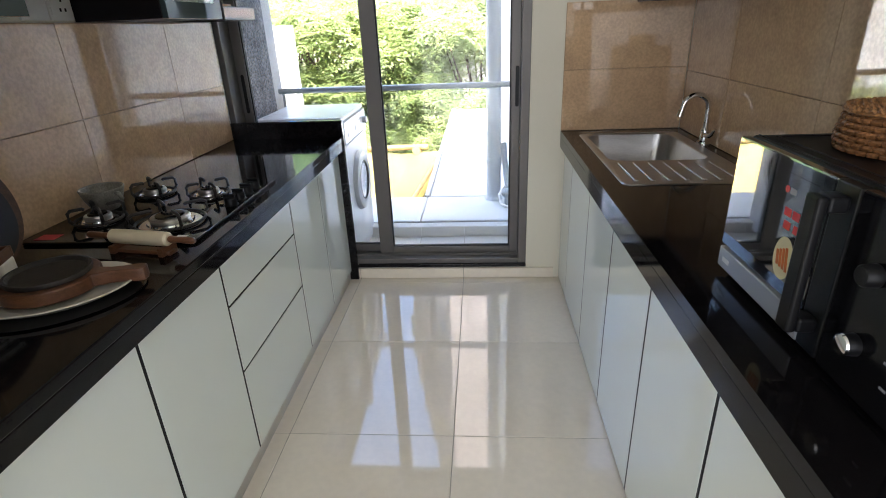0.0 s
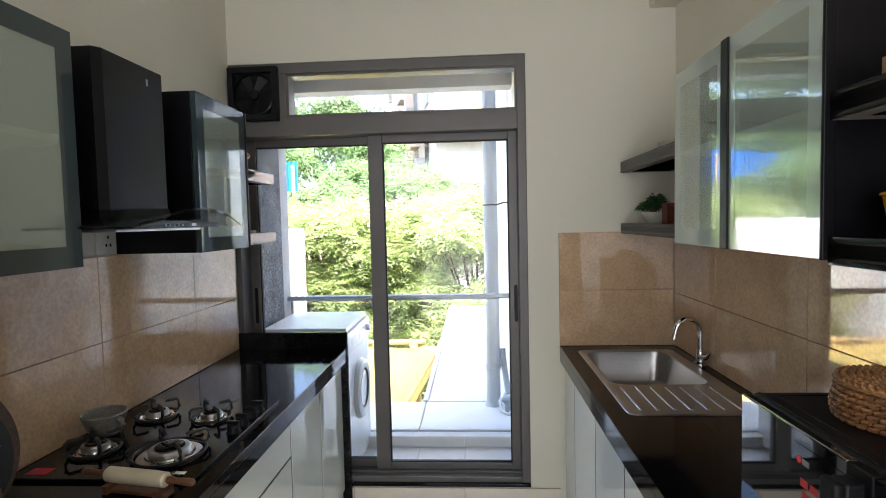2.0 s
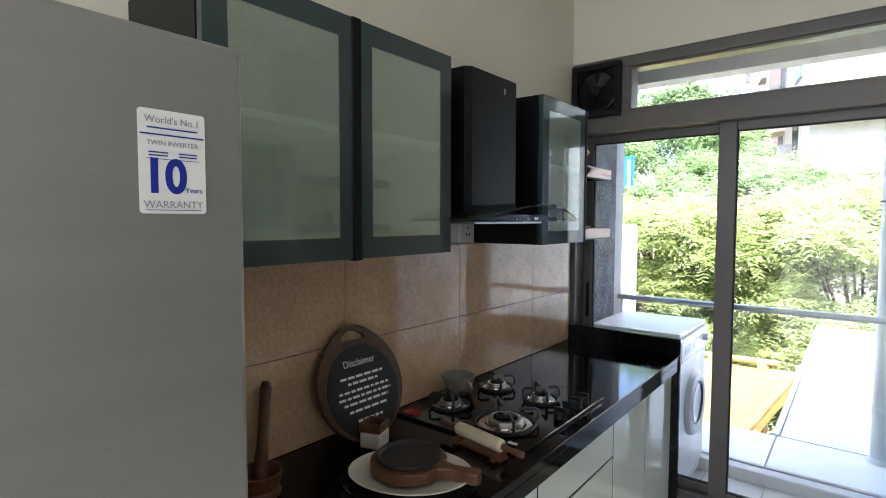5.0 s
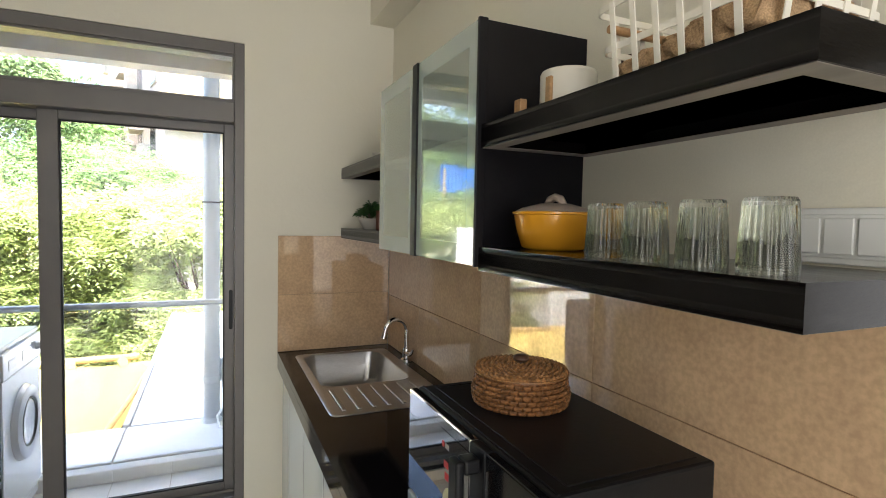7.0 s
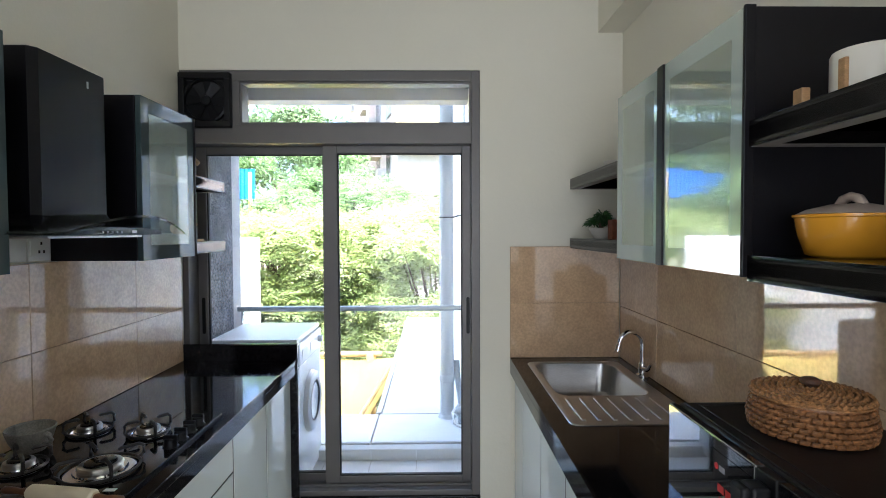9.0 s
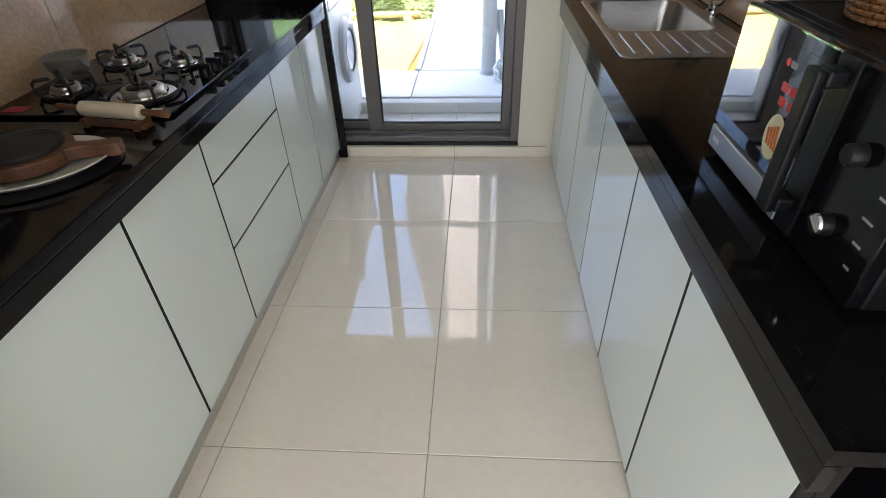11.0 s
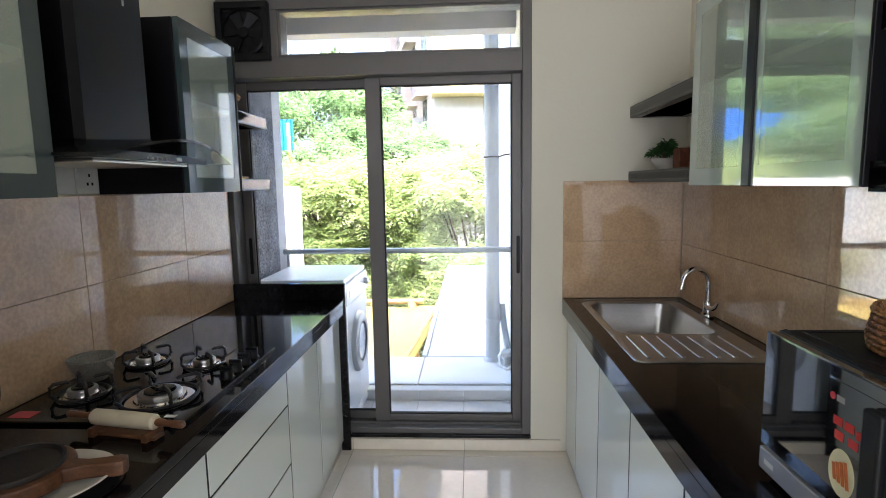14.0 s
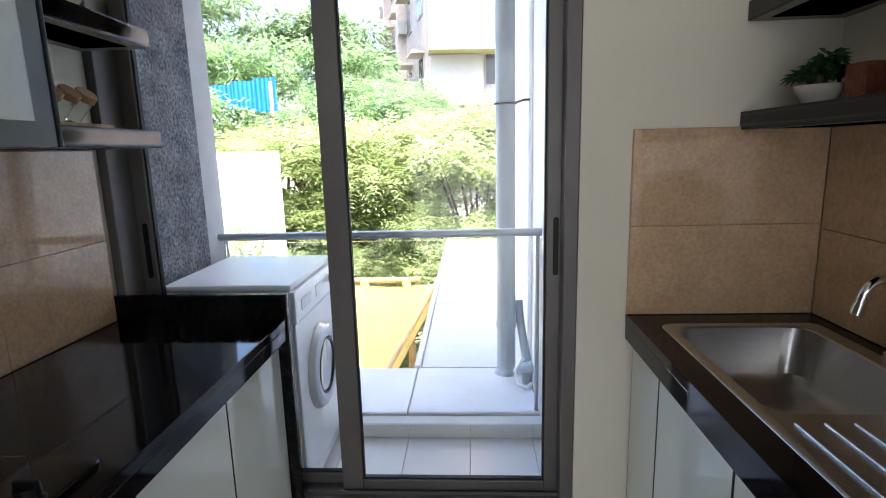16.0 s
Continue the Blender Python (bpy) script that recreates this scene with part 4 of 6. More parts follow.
fence = thing("sheet_fence", (-4.4, 8.6, GZ), "tall white corrugated sheet hoarding beside the trees", "hoarding")
for a, b in (((-2.75, 9.2), (-3.95, 8.95)), ((-3.95, 8.97), (-5.2, 8.7)), ((-5.2, 8.72), (-6.6, 8.4)), ((-6.6, 8.42), (-8.2, 8.05)),
             ((-8.2, 8.07), (-10.0, 7.65)), ((-10.0, 7.67), (-12.0, 7.2))):
    part("sheet", corrugated(*a, *b, GZ + 0.02, 1.42), SHEETW, fence)
for x, y in ((-2.80, 9.26), (-3.95, 9.03), (-5.2, 8.78), (-6.5, 8.5), (-8.2, 8.13), (-10.0, 7.73), (-11.9, 7.28)):
    part("post", tube([(x, y, GZ), (x, y, 1.38)], 0.04, 8), RAILM, fence)
bf = thing("blue_sheet_screen", (-5.6, 14.0, GZ), "bright blue corrugated sheets among the trees", "hoarding")
for k in range(4):
    part("sheet", corrugated(-6.6 + k * 0.53, 14.0 + 0.05 * (k % 2), -6.05 + k * 0.53, 14.0 + 0.05 * (k % 2), 2.55 - 0.05 * k, 2.98 + 0.07 * k, 0.1, 0.015), SHEETB, bf)
for x in (-6.5, -4.6):
    part("post", tube([(x, 14.08, GZ), (x, 14.08, 3.1)], 0.05, 8), BAMBOO, bf)

shel = thing("tarpaulin_shelter", (-2.0, 6.4, GZ), "bright yellow tarpaulin roof tied to bamboo poles", "shelter")
bm = bmesh.new()
NX, NY = 40, 36
gv = []
for j in range(NY + 1):
    row = []
    for i in range(NX + 1):
        x = -4.6 + (3.75 + 0.62 * j / NY) * i / NX
        y = 4.7 + 3.7 * j / NY
        z = -0.95 + 0.42 * j / NY - 0.10 * math.sin(math.pi * j / NY) + 0.05 * noise.noise(Vector((x * 1.5, y * 1.2, 3))) + 0.02 * noise.noise(Vector((x * 5, y * 3, 7)))
        row.append(bm.verts.new((x, y, z)))
    gv.append(row)
for j in range(NY):
    for i in range(NX):
        bm.faces.new((gv[j][i], gv[j][i + 1], gv[j + 1][i + 1], gv[j + 1][i]))
r = bmesh.ops.solidify(bm, geom=bm.faces[:], thickness=0.006)
part("tarpaulin", bm, TARP, shel)
part("ridge_pole", tube([(-4.9, 8.42, -0.50), (-2.5, 8.42, -0.47), (-0.55, 8.42, -0.45)], 0.045, 10), BAMBOO, shel)
part("side_pole", tube([(-0.26, 8.45, -0.42), (-0.55, 6.6, -0.66), (-0.84, 4.75, -0.86)], 0.035, 10), BAMBOO, shel)
for x, y in ((-4.7, 8.42), (-0.7, 8.42), (-4.5, 4.8), (-0.5, 4.9)):
    part("upright", tube([(x, y, GZ), (x, y, -0.50 if y > 6 else -0.9)], 0.05, 8), BAMBOO, shel)
for k, (x, s) in enumerate(((-1.35, 0.30), (-0.75, 0.22), (-2.4, 0.2))):
    bm = bmesh.new()
    pr = [bm.verts.new((x + dx, 8.36 + dy, z)) for dx, dy, z in ((0, 0, -0.40), (0.07, -0.02, -0.46), (0.10, -0.05, -0.46 - s), (0.03, -0.04, -0.50 - s), (-0.05, -0.03, -0.47))]
    f = bm.faces.new(pr)
    r = bmesh.ops.extrude_face_region(bm, geom=[f])
    bmesh.ops.translate(bm, verts=[g for g in r["geom"] if isinstance(g, bmesh.types.BMVert)], vec=(0, 0.012, 0))
    bmesh.ops.recalc_face_normals(bm, faces=bm.faces)
    part("tie_cloth", bm, TARP, shel)

# ---- outside: trees ----


def leaf_cloud(rng, centres, radii, count, size, pinnate):
    """Leaves scattered in the outer shells of many clumps, as folded blades; with pinnate, set in pairs along drooping stalks."""
    verts, faces = [], []
    C, R = np.array(centres), np.array(radii)
    w = R ** 2 / np.sum(R ** 2)
    up = np.array((0, 0, 1.0))
    for ci, num in enumerate((w * count).astype(int)):
        c, rad = C[ci], R[ci]
        for _ in range(num):
            d = rng.normal(size=3)
            d /= np.linalg.norm(d)
            if d[2] < -0.35:
                d[2] = -d[2] * 0.6
            base = c + d * rad * (0.62 + 0.45 * rng.random()) * np.array((1, 1, 0.75))
            out = d * np.array((1, 1, 0.4)) + rng.normal(size=3) * 0.35
            out[2] -= 0.15
            out /= np.linalg.norm(out)
            side = np.cross(out, up + rng.normal(size=3) * 0.25)
            side /= np.linalg.norm(side) + 1e-9
            nrm = np.cross(side, out)
            if pinnate:
                L = size * 3.2 * (0.7 + 0.6 * rng.random())
                for s in range(4):
                    b0 = base + out * L * (s + 0.6) / 4 - up * L * 0.10 * (s / 3) ** 2
                    for sg in (-1, 1):
                        tip = b0 + (side * sg * 0.9 + out * 0.45) * size * (1 - 0.12 * s)
                        wv = out * size * 0.19
                        n = len(verts)
                        verts += [b0, (b0 + tip) / 2 + wv - nrm * size * 0.03, tip - up * size * 0.18, (b0 + tip) / 2 - wv - nrm * size * 0.03]
                        faces.append((n, n + 1, n + 2, n + 3))
            else:
                L = size * (0.7 + 0.7 * rng.random())
                tip = base + out * L - up * L * 0.2
                n = len(verts)
                mid = base + out * L * 0.45
                verts += [base, mid + side * L * 0.24 + nrm * L * 0.06, tip, mid - side * L * 0.24 + nrm * L * 0.06]
                faces.append((n, n + 1, n + 2, n + 3))
    return verts, faces


def tree(name, seed, at, top, spread, clumps, leaves, size, leafmat, label, pinnate=False, low=-0.4, depth=None):
    """A broadleaf tree: tapered trunk, limbs that reach for the clumps, and a crown of single leaves."""
    rng = np.random.default_rng(seed)
    x, y, z = at
    t = thing(name, at, label, "tree")
    cz = top - spread * 0.55
    cs, rs = [], []
    for k in range(clumps):
        a = 2 * math.pi * rng.random()
        q = math.sqrt(rng.random())
        h = low + (1 - low) * rng.random()
        r = spread * (0.20 + 0.16 * rng.random())
        lim = math.sqrt(max(0.08, 1 - max(0.0, h) ** 2))
        cs.append((x + math.cos(a) * q * spread * lim, y + math.sin(a) * q * (depth or spread) * lim, cz + h * (top - cz - r * 0.75) if h > 0 else cz + h * spread))
        rs.append(r)
    bm = bmesh.new()
    fork = Vector((x, y, z + (cz - z) * 0.62))
    add_tube(bm, [(x, y, z), (x + 0.05 * spread, y, z + (fork.z - z) * 0.5), fork], 0, 9, taper=[0.05 * spread + 0.06, 0.04 * spread + 0.04, 0.03 * spread + 0.03])
    for c, r in list(zip(cs, rs))[:min(14, clumps)]:
        e = Vector(c)
        mid = fork.lerp(e, 0.5) + Vector((0, 0, 0.12 * spread))
        add_tube(bm, [fork, mid, e], 0, 6, taper=[0.016 * spread + 0.015, 0.009 * spread + 0.01, 0.008])
    bmesh.ops.recalc_face_normals(bm, faces=bm.faces)
    part("trunk", bm, BARK, t)
    v, f = leaf_cloud(rng, cs, rs, leaves, size, pinnate)
    me = bpy.data.meshes.new("crown")
    o = np.array(at)
    me.from_pydata([tuple(p - o) for p in v], [], f)
    me.materials.append(leafmat)
    ob = new("crown", me)
    ob.parent = t
    return t


YG = "bushy yellow-green tree lit by the sun beyond the balcony"
tree("tree", 1, (-1.9, 11.2, GZ), 2.05, 1.75, 40, 4800, 0.125, LEAF1, YG, True, low=-1.3)
tree("tree", 2, (0.35, 10.9, GZ), 2.05, 1.65, 40, 4800, 0.125, LEAF1, YG, True, low=-1.3)
tree("tree", 3, (2.3, 11.6, GZ), 2.0, 1.6, 34, 3900, 0.12, LEAF1, YG, True, low=-1.2)
tree("tree", 4, (-3.9, 12.2, GZ), 1.9, 1.6, 26, 2600, 0.12, LEAF1, YG, True, low=-1.0)
for k, (x, y, zt) in enumerate(((-2.9, 10.3, 0.75), (-1.1, 9.95, 0.55), (0.3, 9.9, 0.35), (1.7, 10.4, 0.6), (-4.6, 10.9, 0.9))):
    tree("shrub", 40 + k, (x, y, GZ), zt, 1.3, 34, 3600, 0.115, LEAF1, "leafy yellow-green shrub below the taller trees", True, low=-1.6)
tree("tree", 5, (-2.3, 15.0, GZ), 3.3, 1.9, 34, 3600, 0.14, LEAF2, "feathery mid-green tree behind the yellow-green ones", True, low=-0.9)
tree("tree", 6, (-4.6, 16.5, GZ), 4.6, 2.6, 34, 9000, 0.17, LEAF2, "tall mid-green tree behind the hoarding", low=-0.9)
tree("tree", 7, (-8.3, 16.0, GZ), 5.0, 2.6, 34, 8000, 0.17, LEAF2, "tall mid-green tree behind the hoarding", low=-0.9)
tree("tree", 13, (-7.2, 12.6, GZ), 3.3, 2.2, 32, 7000, 0.16, LEAF2, "mid-green tree beside the hoarding", low=-0.9)
tree("tree", 14, (-11.0, 13.5, GZ), 4.6, 2.6, 32, 7000, 0.18, LEAF2, "mid-green tree beside the hoarding", low=-0.9)
tree("tree", 15, (-15.0, 11.0, GZ), 5.0, 3.0, 32, 7000, 0.2, LEAF3, "dark green tree beyond the hoarding", low=-0.9)
tree("tree", 16, (-9.0, 10.5, GZ), 4.0, 2.2, 32, 7000, 0.17, LEAF2, "mid-green tree beside the hoarding", low=-0.9)
tree("tree", 8, (-6.4, 25.0, GZ), 7.5, 3.2, 40, 9000, 0.26, LEAF3, "tall dark green tree in the distance", low=-0.9)
tree("tree", 9, (-11.5, 24.0, GZ), 8.5, 3.8, 36, 8000, 0.26, LEAF3, "tall dark green tree in the distance", low=-0.9)
tree("tree", 10, (-3.6, 30.0, GZ), 6.6, 2.6, 36, 8000, 0.26, LEAF3, "tall dark green tree in the distance", low=-0.9)
tree("tree", 11, (-16.0, 20.0, GZ), 7.0, 4.0, 34, 7000, 0.26, LEAF3, "tall dark green tree in the distance", low=-0.9)
tree("tree", 12, (2.6, 15.5, GZ), 1.35, 1.7, 22, 5000, 0.16, LEAF2, "low mid-green tree before the apartment building", low=-0.9)

# ---- outside: apartment building ----
apt = thing("apartment_building", (3.0, 28.0, GZ), "weathered pink and white apartment building with yellow balconies", "building")
P0, P1 = Vector((-1.25, 22.0, 0)), Vector((-5.4, 38.0, 0))
side_d = (P1 - P0).normalized()
side_n = Vector((-side_d.y, side_d.x, 0))
if side_n.x > 0:
    side_n = -side_n
bm = prism([(-1.25, 22.0), (4.2, 22.6), (9.0, 38.0), (-5.4, 38.0)], GZ, 27.0)
part("wall", bm, BPINK, apt, "faded pink side wall")
front_m = Matrix.Translation((-1.25, 22.0, 0)) @ pose(0, 0, 0, 0, 0, math.degrees(math.atan2(0.6, 5.45)))
part("front_wall", box(0.0, 5.4, -0.08, 0.05, GZ, 8.4, m=front_m), BWHITE, apt, "white front wall")
part("upper_wall", box(0.0, 5.4, -0.08, 0.05, 8.4, 27.0, m=front_m), BPINK, apt, "faded pink upper wall")
for z in (-2.9, 0.1, 3.05, 26.9):
    part("floor_band", box(-0.25, 5.4, -0.55, 0.0, z, z + 0.16, m=front_m), BWHITE, apt)
for z in (-2.74, 0.26, 3.21):
    part("bay", box(0.0, 1.95, -0.45, 0.0, z, z + 1.66, m=front_m), BWHITE, apt, "white projecting bay")
    w = part("window", box(2.10, 2.9, -0.14, -0.05, z + 0.6, z + 1.9, m=front_m), BDARK, apt)
    part("window_frame", box(2.05, 2.95, -0.12, -0.06, z + 0.55, z + 1.95, m=front_m), BPINK, w)
for z in (4.9,):
    part("balcony", box(-0.1, 5.4, -1.3, 0.02, z, z + 2.1, m=front_m), BYELL, apt, "pale yellow balcony parapet")
side_m = Matrix.Translation(P0) @ Matrix(((side_d.x, side_n.x, 0, 0), (side_d.y, side_n.y, 0, 0), (0, 0, 1, 0), (0, 0, 0, 1)))
for k in range(5):
    u = 1.4 + 3.1 * k
    for j in range(9):
        z = -2.2 + 3.0 * j
        w = part("window", box(u, u + 1.1, -0.02, 0.06, z, z + 1.3, m=side_m), BDARK, apt)
        part("window_frame", box(u - 0.08, u + 1.18, 0.0, 0.05, z - 0.08, z + 1.38, m=side_m), BWHITE, w)
        part("window_hood", box(u - 0.2, u + 1.3, 0.0, 0.55, z + 1.42, z + 1.54, m=side_m), BPINK, w)
        if (k + j) % 2 == 0:
            part("air_conditioner", box(u + 1.35, u + 2.1, 0.02, 0.42, z + 0.1, z + 0.68, m=side_m), BWHITE, apt, "air conditioner on the wall")
        if k % 2 == 1:
            part("pilaster", box(u + 1.9, u + 2.5, 0.0, 0.4, z - 0.8, z + 2.2, m=side_m), BPINK, apt)

# ---- cooker hood ----
hood = thing("cooker_hood", (-0.75, 1.61, 1.49), "black chimney cooker hood with a curved glass canopy above the hob", "cooker hood")
HX0 = XL + 0.014
bm = prism([(HX0, 1.455), (-0.745, 1.455), (-0.728, 1.475), (-0.728, 1.745), (-0.745, 1.765), (HX0, 1.765)], 1.545, 1.985, 0.003)
part("chimney", bm, CHIMN, hood)
part("chimney_mark", box(-0.7285, -0.7272, 1.664, 1.672, 1.930, 1.950), GREYP, hood)
bm = bmesh.new()
pr = []
for y, s in ((1.345, 0.0), (1.455, 1.0), (1.765, 1.0), (1.875, 0.0)):
    pr.append([bm.verts.new(c) for c in ((HX0, y, 1.494), (-0.625, y, 1.494), (-0.625, y, 1.506 + 0.010 * s), (-0.728, y, 1.512 + 0.034 * s), (HX0, y, 1.512 + 0.034 * s))])
for p, q in zip(pr, pr[1:]):
    for k in range(5):
        bm.faces.new((p[k], p[(k + 1) % 5], q[(k + 1) % 5], q[k]))
bm.faces.new(pr[0])
bm.faces.new(pr[-1][::-1])
bmesh.ops.recalc_face_normals(bm, faces=bm.faces)
part("body", bm, BLACKGLOSS, hood)
part("filter", box(HX0 + 0.05, -0.66, 1.40, 1.82, 1.486, 1.4935, 0.002), ALU, hood, "aluminium grease filter")
bm = bmesh.new()
NA = 28
rows = []
for k in range(NA + 1):
    s = k / NA
    y = 1.315 + 0.59 * s
    arc = math.sin(math.pi * s)
    z = 1.494 + 0.050 * arc
    xf = -0.530 - 0.03 * (1 - arc)
    rows.append([bm.verts.new(c) for c in ((HX0 + 0.25, y, z + 0.004), (xf, y, z), (xf, y, z + 0.007), (HX0 + 0.25, y, z + 0.011))])
for p, q in zip(rows, rows[1:]):
    for k in range(4):
        bm.faces.new((p[k], p[(k + 1) % 4], q[(k + 1) % 4], q[k]))
bm.faces.new(rows[0])
bm.faces.new(rows[-1][::-1])
bmesh.ops.recalc_face_normals(bm, faces=bm.faces)
part("canopy", bm, GLASSG, hood, "curved clear glass canopy")
for k in range(5):
    part("button", lathe([(0.0, 0.002), (0.003, 0.002), (0.0035, 0.0)], n=12, m=pose(-0.625, 1.56 + 0.022 * k, 1.502, 0, 90, 0)), GREYP, hood)
part("name_plate", box(-0.6255, -0.6235, 1.70, 1.725, 1.499, 1.508), WHITEPL, hood)

sock = thing("power_socket", (XL + 0.006, 1.83, 1.41), "white three-pin wall socket under the hood", "socket")
part("plate", box(XL + 0.001, XL + 0.011, 1.785, 1.885, 1.408, 1.492, 0.003), WHITEPL, sock)
for y, z, w in ((1.842, 1.466, 0.004), (1.832, 1.438, 0.004), (1.853, 1.438, 0.004)):
    part("pin_hole", box(XL + 0.0105, XL + 0.0115, y - w, y + w, z - 0.005, z + 0.005), BLACKPL, sock)
part("switch", box(XL + 0.0105, XL + 0.0145, 1.790, 1.812, 1.422, 1.476, 0.002), WHITEPL, sock)

blank = thing("blank_plate", (XL + 0.006, 1.72, 1.41), "plain white blanking plate beside the socket", "wall plate")
part("plate", box(XL + 0.001, XL + 0.010, 1.672, 1.780, 1.408, 1.492, 0.003), WHITEPL, blank)

# ---- gas hob ----
hob = thing("gas_hob", (-0.72, 1.70, TOPZ), "black glass gas hob with four burners and iron pan supports", "hob")
HZ = TOPZ + 0.010
part("glass_plate", prism(rounded(-0.985, -0.475, 1.375, 1.995, 0.02), TOPZ + 0.0008, HZ, 0.003), HOBGL, hob, "black glass plate")
part("sticker", box(-0.955, -0.895, 1.395, 1.435, HZ + 0.0003, HZ + 0.0009, m=None), RED, hob, "small red sticker")
part("maker_mark", box(-0.545, -0.515, 1.405, 1.420, HZ + 0.0003, HZ + 0.0009), CHALK, hob)


def burner(x, y, r, dark):
    b = part("burner", lathe([(r * 1.30, 0.0), (r * 1.29, 0.003), (r * 1.16, 0.0055), (r * 1.04, 0.003), (r * 0.98, 0.0045), (r * 0.95, 0.009), (r * 0.80, 0.010), (0.0, 0.010)], x, y, 40, m=pose(0, 0, HZ)), CHROME, hob, "polished steel burner bowl")
    part("burner_head", lathe([(r * 0.80, 0.010), (r * 0.84, 0.018), (r * 0.78, 0.023), (r * 0.62, 0.024), (r * 0.60, 0.020)], x, y, 36, m=pose(0, 0, HZ)), STEEL, b)
    part("burner_cap", lathe([(r * 0.60, 0.021), (r * 0.58, 0.027), (r * 0.50, 0.029), (r * 0.2, 0.029), (r * 0.16, 0.034), (0.0, 0.035)], x, y, 32, m=pose(0, 0, HZ)), dark, b)
    ring = part("pan_support", tube([(x + r * 1.42 * math.cos(a), y + r * 1.42 * math.sin(a), HZ + 0.007) for a in np.linspace(0, 2 * math.pi, 33)[:-1]], 0.0045, 8, True), IRON, hob, "black iron pan support")
    for k in range(4):
        a = radians(45 + 90 * k)
        c, s = math.cos(a), math.sin(a)
        pts = [(x + c * q, y + s * q, HZ + z) for q, z in ((r * 1.42, 0.007), (r * 1.60, 0.018), (r * 1.60, 0.040), (r * 1.42, 0.048), (r * 0.75, 0.048), (r * 0.66, 0.044))]
        part("prong", tube(pts, 0.0052, 8), IRON, ring)


for x, y, r in ((-0.845, 1.815, 0.045), (-0.640, 1.795, 0.043), (-0.625, 1.525, 0.068), (-0.865, 1.545, 0.046)):
    burner(x, y, r, BLACKGLOSS)
for k in range(4):
    y = 1.685 + 0.062 * k
    kb0 = part("knob", lathe([(0.0, 0.026), (0.017, 0.026), (0.019, 0.023), (0.020, 0.004), (0.024, 0.0)], -0.512, y, 24, m=pose(0, 0, HZ)), BLACKPL, hob)
    part("grip", box(-0.532, -0.492, y - 0.005, y + 0.005, HZ + 0.010, HZ + 0.036, 0.002), BLACKPL, kb0)

# ---- fridge ----
fr = thing("fridge", (-0.69, 0.12, 0.0), "tall silver fridge with a warranty sticker beside the worktop", "fridge")
FX, FYa, FYb, FZ = -0.35, -0.26, 0.461, 1.705
part("body", box(XL + 0.03, FX - 0.062, FYa + 0.003, FYb - 0.004, 0.03, FZ - 0.01, 0.006), FRSIDE, fr)
for z0, z1 in ((0.06, 0.62), (0.632, FZ)):
    d0 = part("door", box(FX - 0.058, FX, FYa, FYb, z0, z1, 0.007, 3), FRIDGE, fr, "brushed silver door")
    part("door_edge", box(FX - 0.045, FX - 0.010, FYb - 0.0005, FYb + 0.0035, z0 + 0.012, z1 - 0.012, 0.001), TRIMW, d0)
    part("door_grip", box(FX - 0.030, FX + 0.018, FYa + 0.03, FYa + 0.055, z0 + 0.14, min(z1 - 0.14, z0 + 0.60), 0.006), ALU, d0)
for x in (-0.95, -0.47):
    for y in (-0.2, 0.39):
        part("foot", lathe([(0.0, 0.0), (0.02, 0.0), (0.02, 0.03), (0.0, 0.03)], x, y, 12), BLACKPL, fr)
st = thing("warranty_sticker", (FX + 0.001, 0.376, 1.50), "white warranty sticker with blue print on the fridge door", "sticker")
SM = pose(FX + 0.0008, 0.376, 1.5605, 90, 0, 90)
bm = prism(rounded(-0.036, 0.036, -0.056, 0.056, 0.004), 0.0, 0.0005)
bmesh.ops.transform(bm, matrix=SM, verts=bm.verts)
part("paper", bm, PAPER, st)
SP = SM @ Matrix.Translation((0, 0, 0.0008))
letters("10", 0.046, SP @ Matrix.Translation((-0.009, -0.017, 0)) @ Matrix.Diagonal((1.0, 1.1, 1, 1)), BLUEP, st, "number", 0.0002, 0.0016)
letters("WARRANTY", 0.0115, SP @ Matrix.Translation((0, -0.0465, 0)), GREYP, st, "lettering", 0.0002)
letters("Years", 0.0085, SP @ Matrix.Translation((0.022, -0.030, 0)), BLUEP, st, "lettering", 0.0002)
letters("TWIN INVERTER", 0.0075, SP @ Matrix.Translation((0, 0.020, 0)), GREYP, st, "lettering", 0.0002)
letters("World's No.1", 0.0105, SP @ Matrix.Translation((0, 0.045, 0)), GREYP, st, "lettering", 0.0002)
for x0, x1, y0, y1 in ((-0.034, 0.034, 0.0285, 0.0300), (-0.027, 0.027, 0.0355, 0.0370), (-0.026, -0.006, 0.0095, 0.0108), (-0.026, -0.006, 0.0062, 0.0075), (0.006, 0.026, 0.0095, 0.0108), (0.006, 0.026, 0.0062, 0.0075), (-0.028, 0.028, 0.0028, 0.0034), (-0.030, 0.030, -0.0525, -0.0518)):
    part("printed_line", box(x0, x1, y0, y1, 0.0, 0.0004, m=SP), BLUEP, st)

# ---- things on the left worktop ----
T = TOPZ
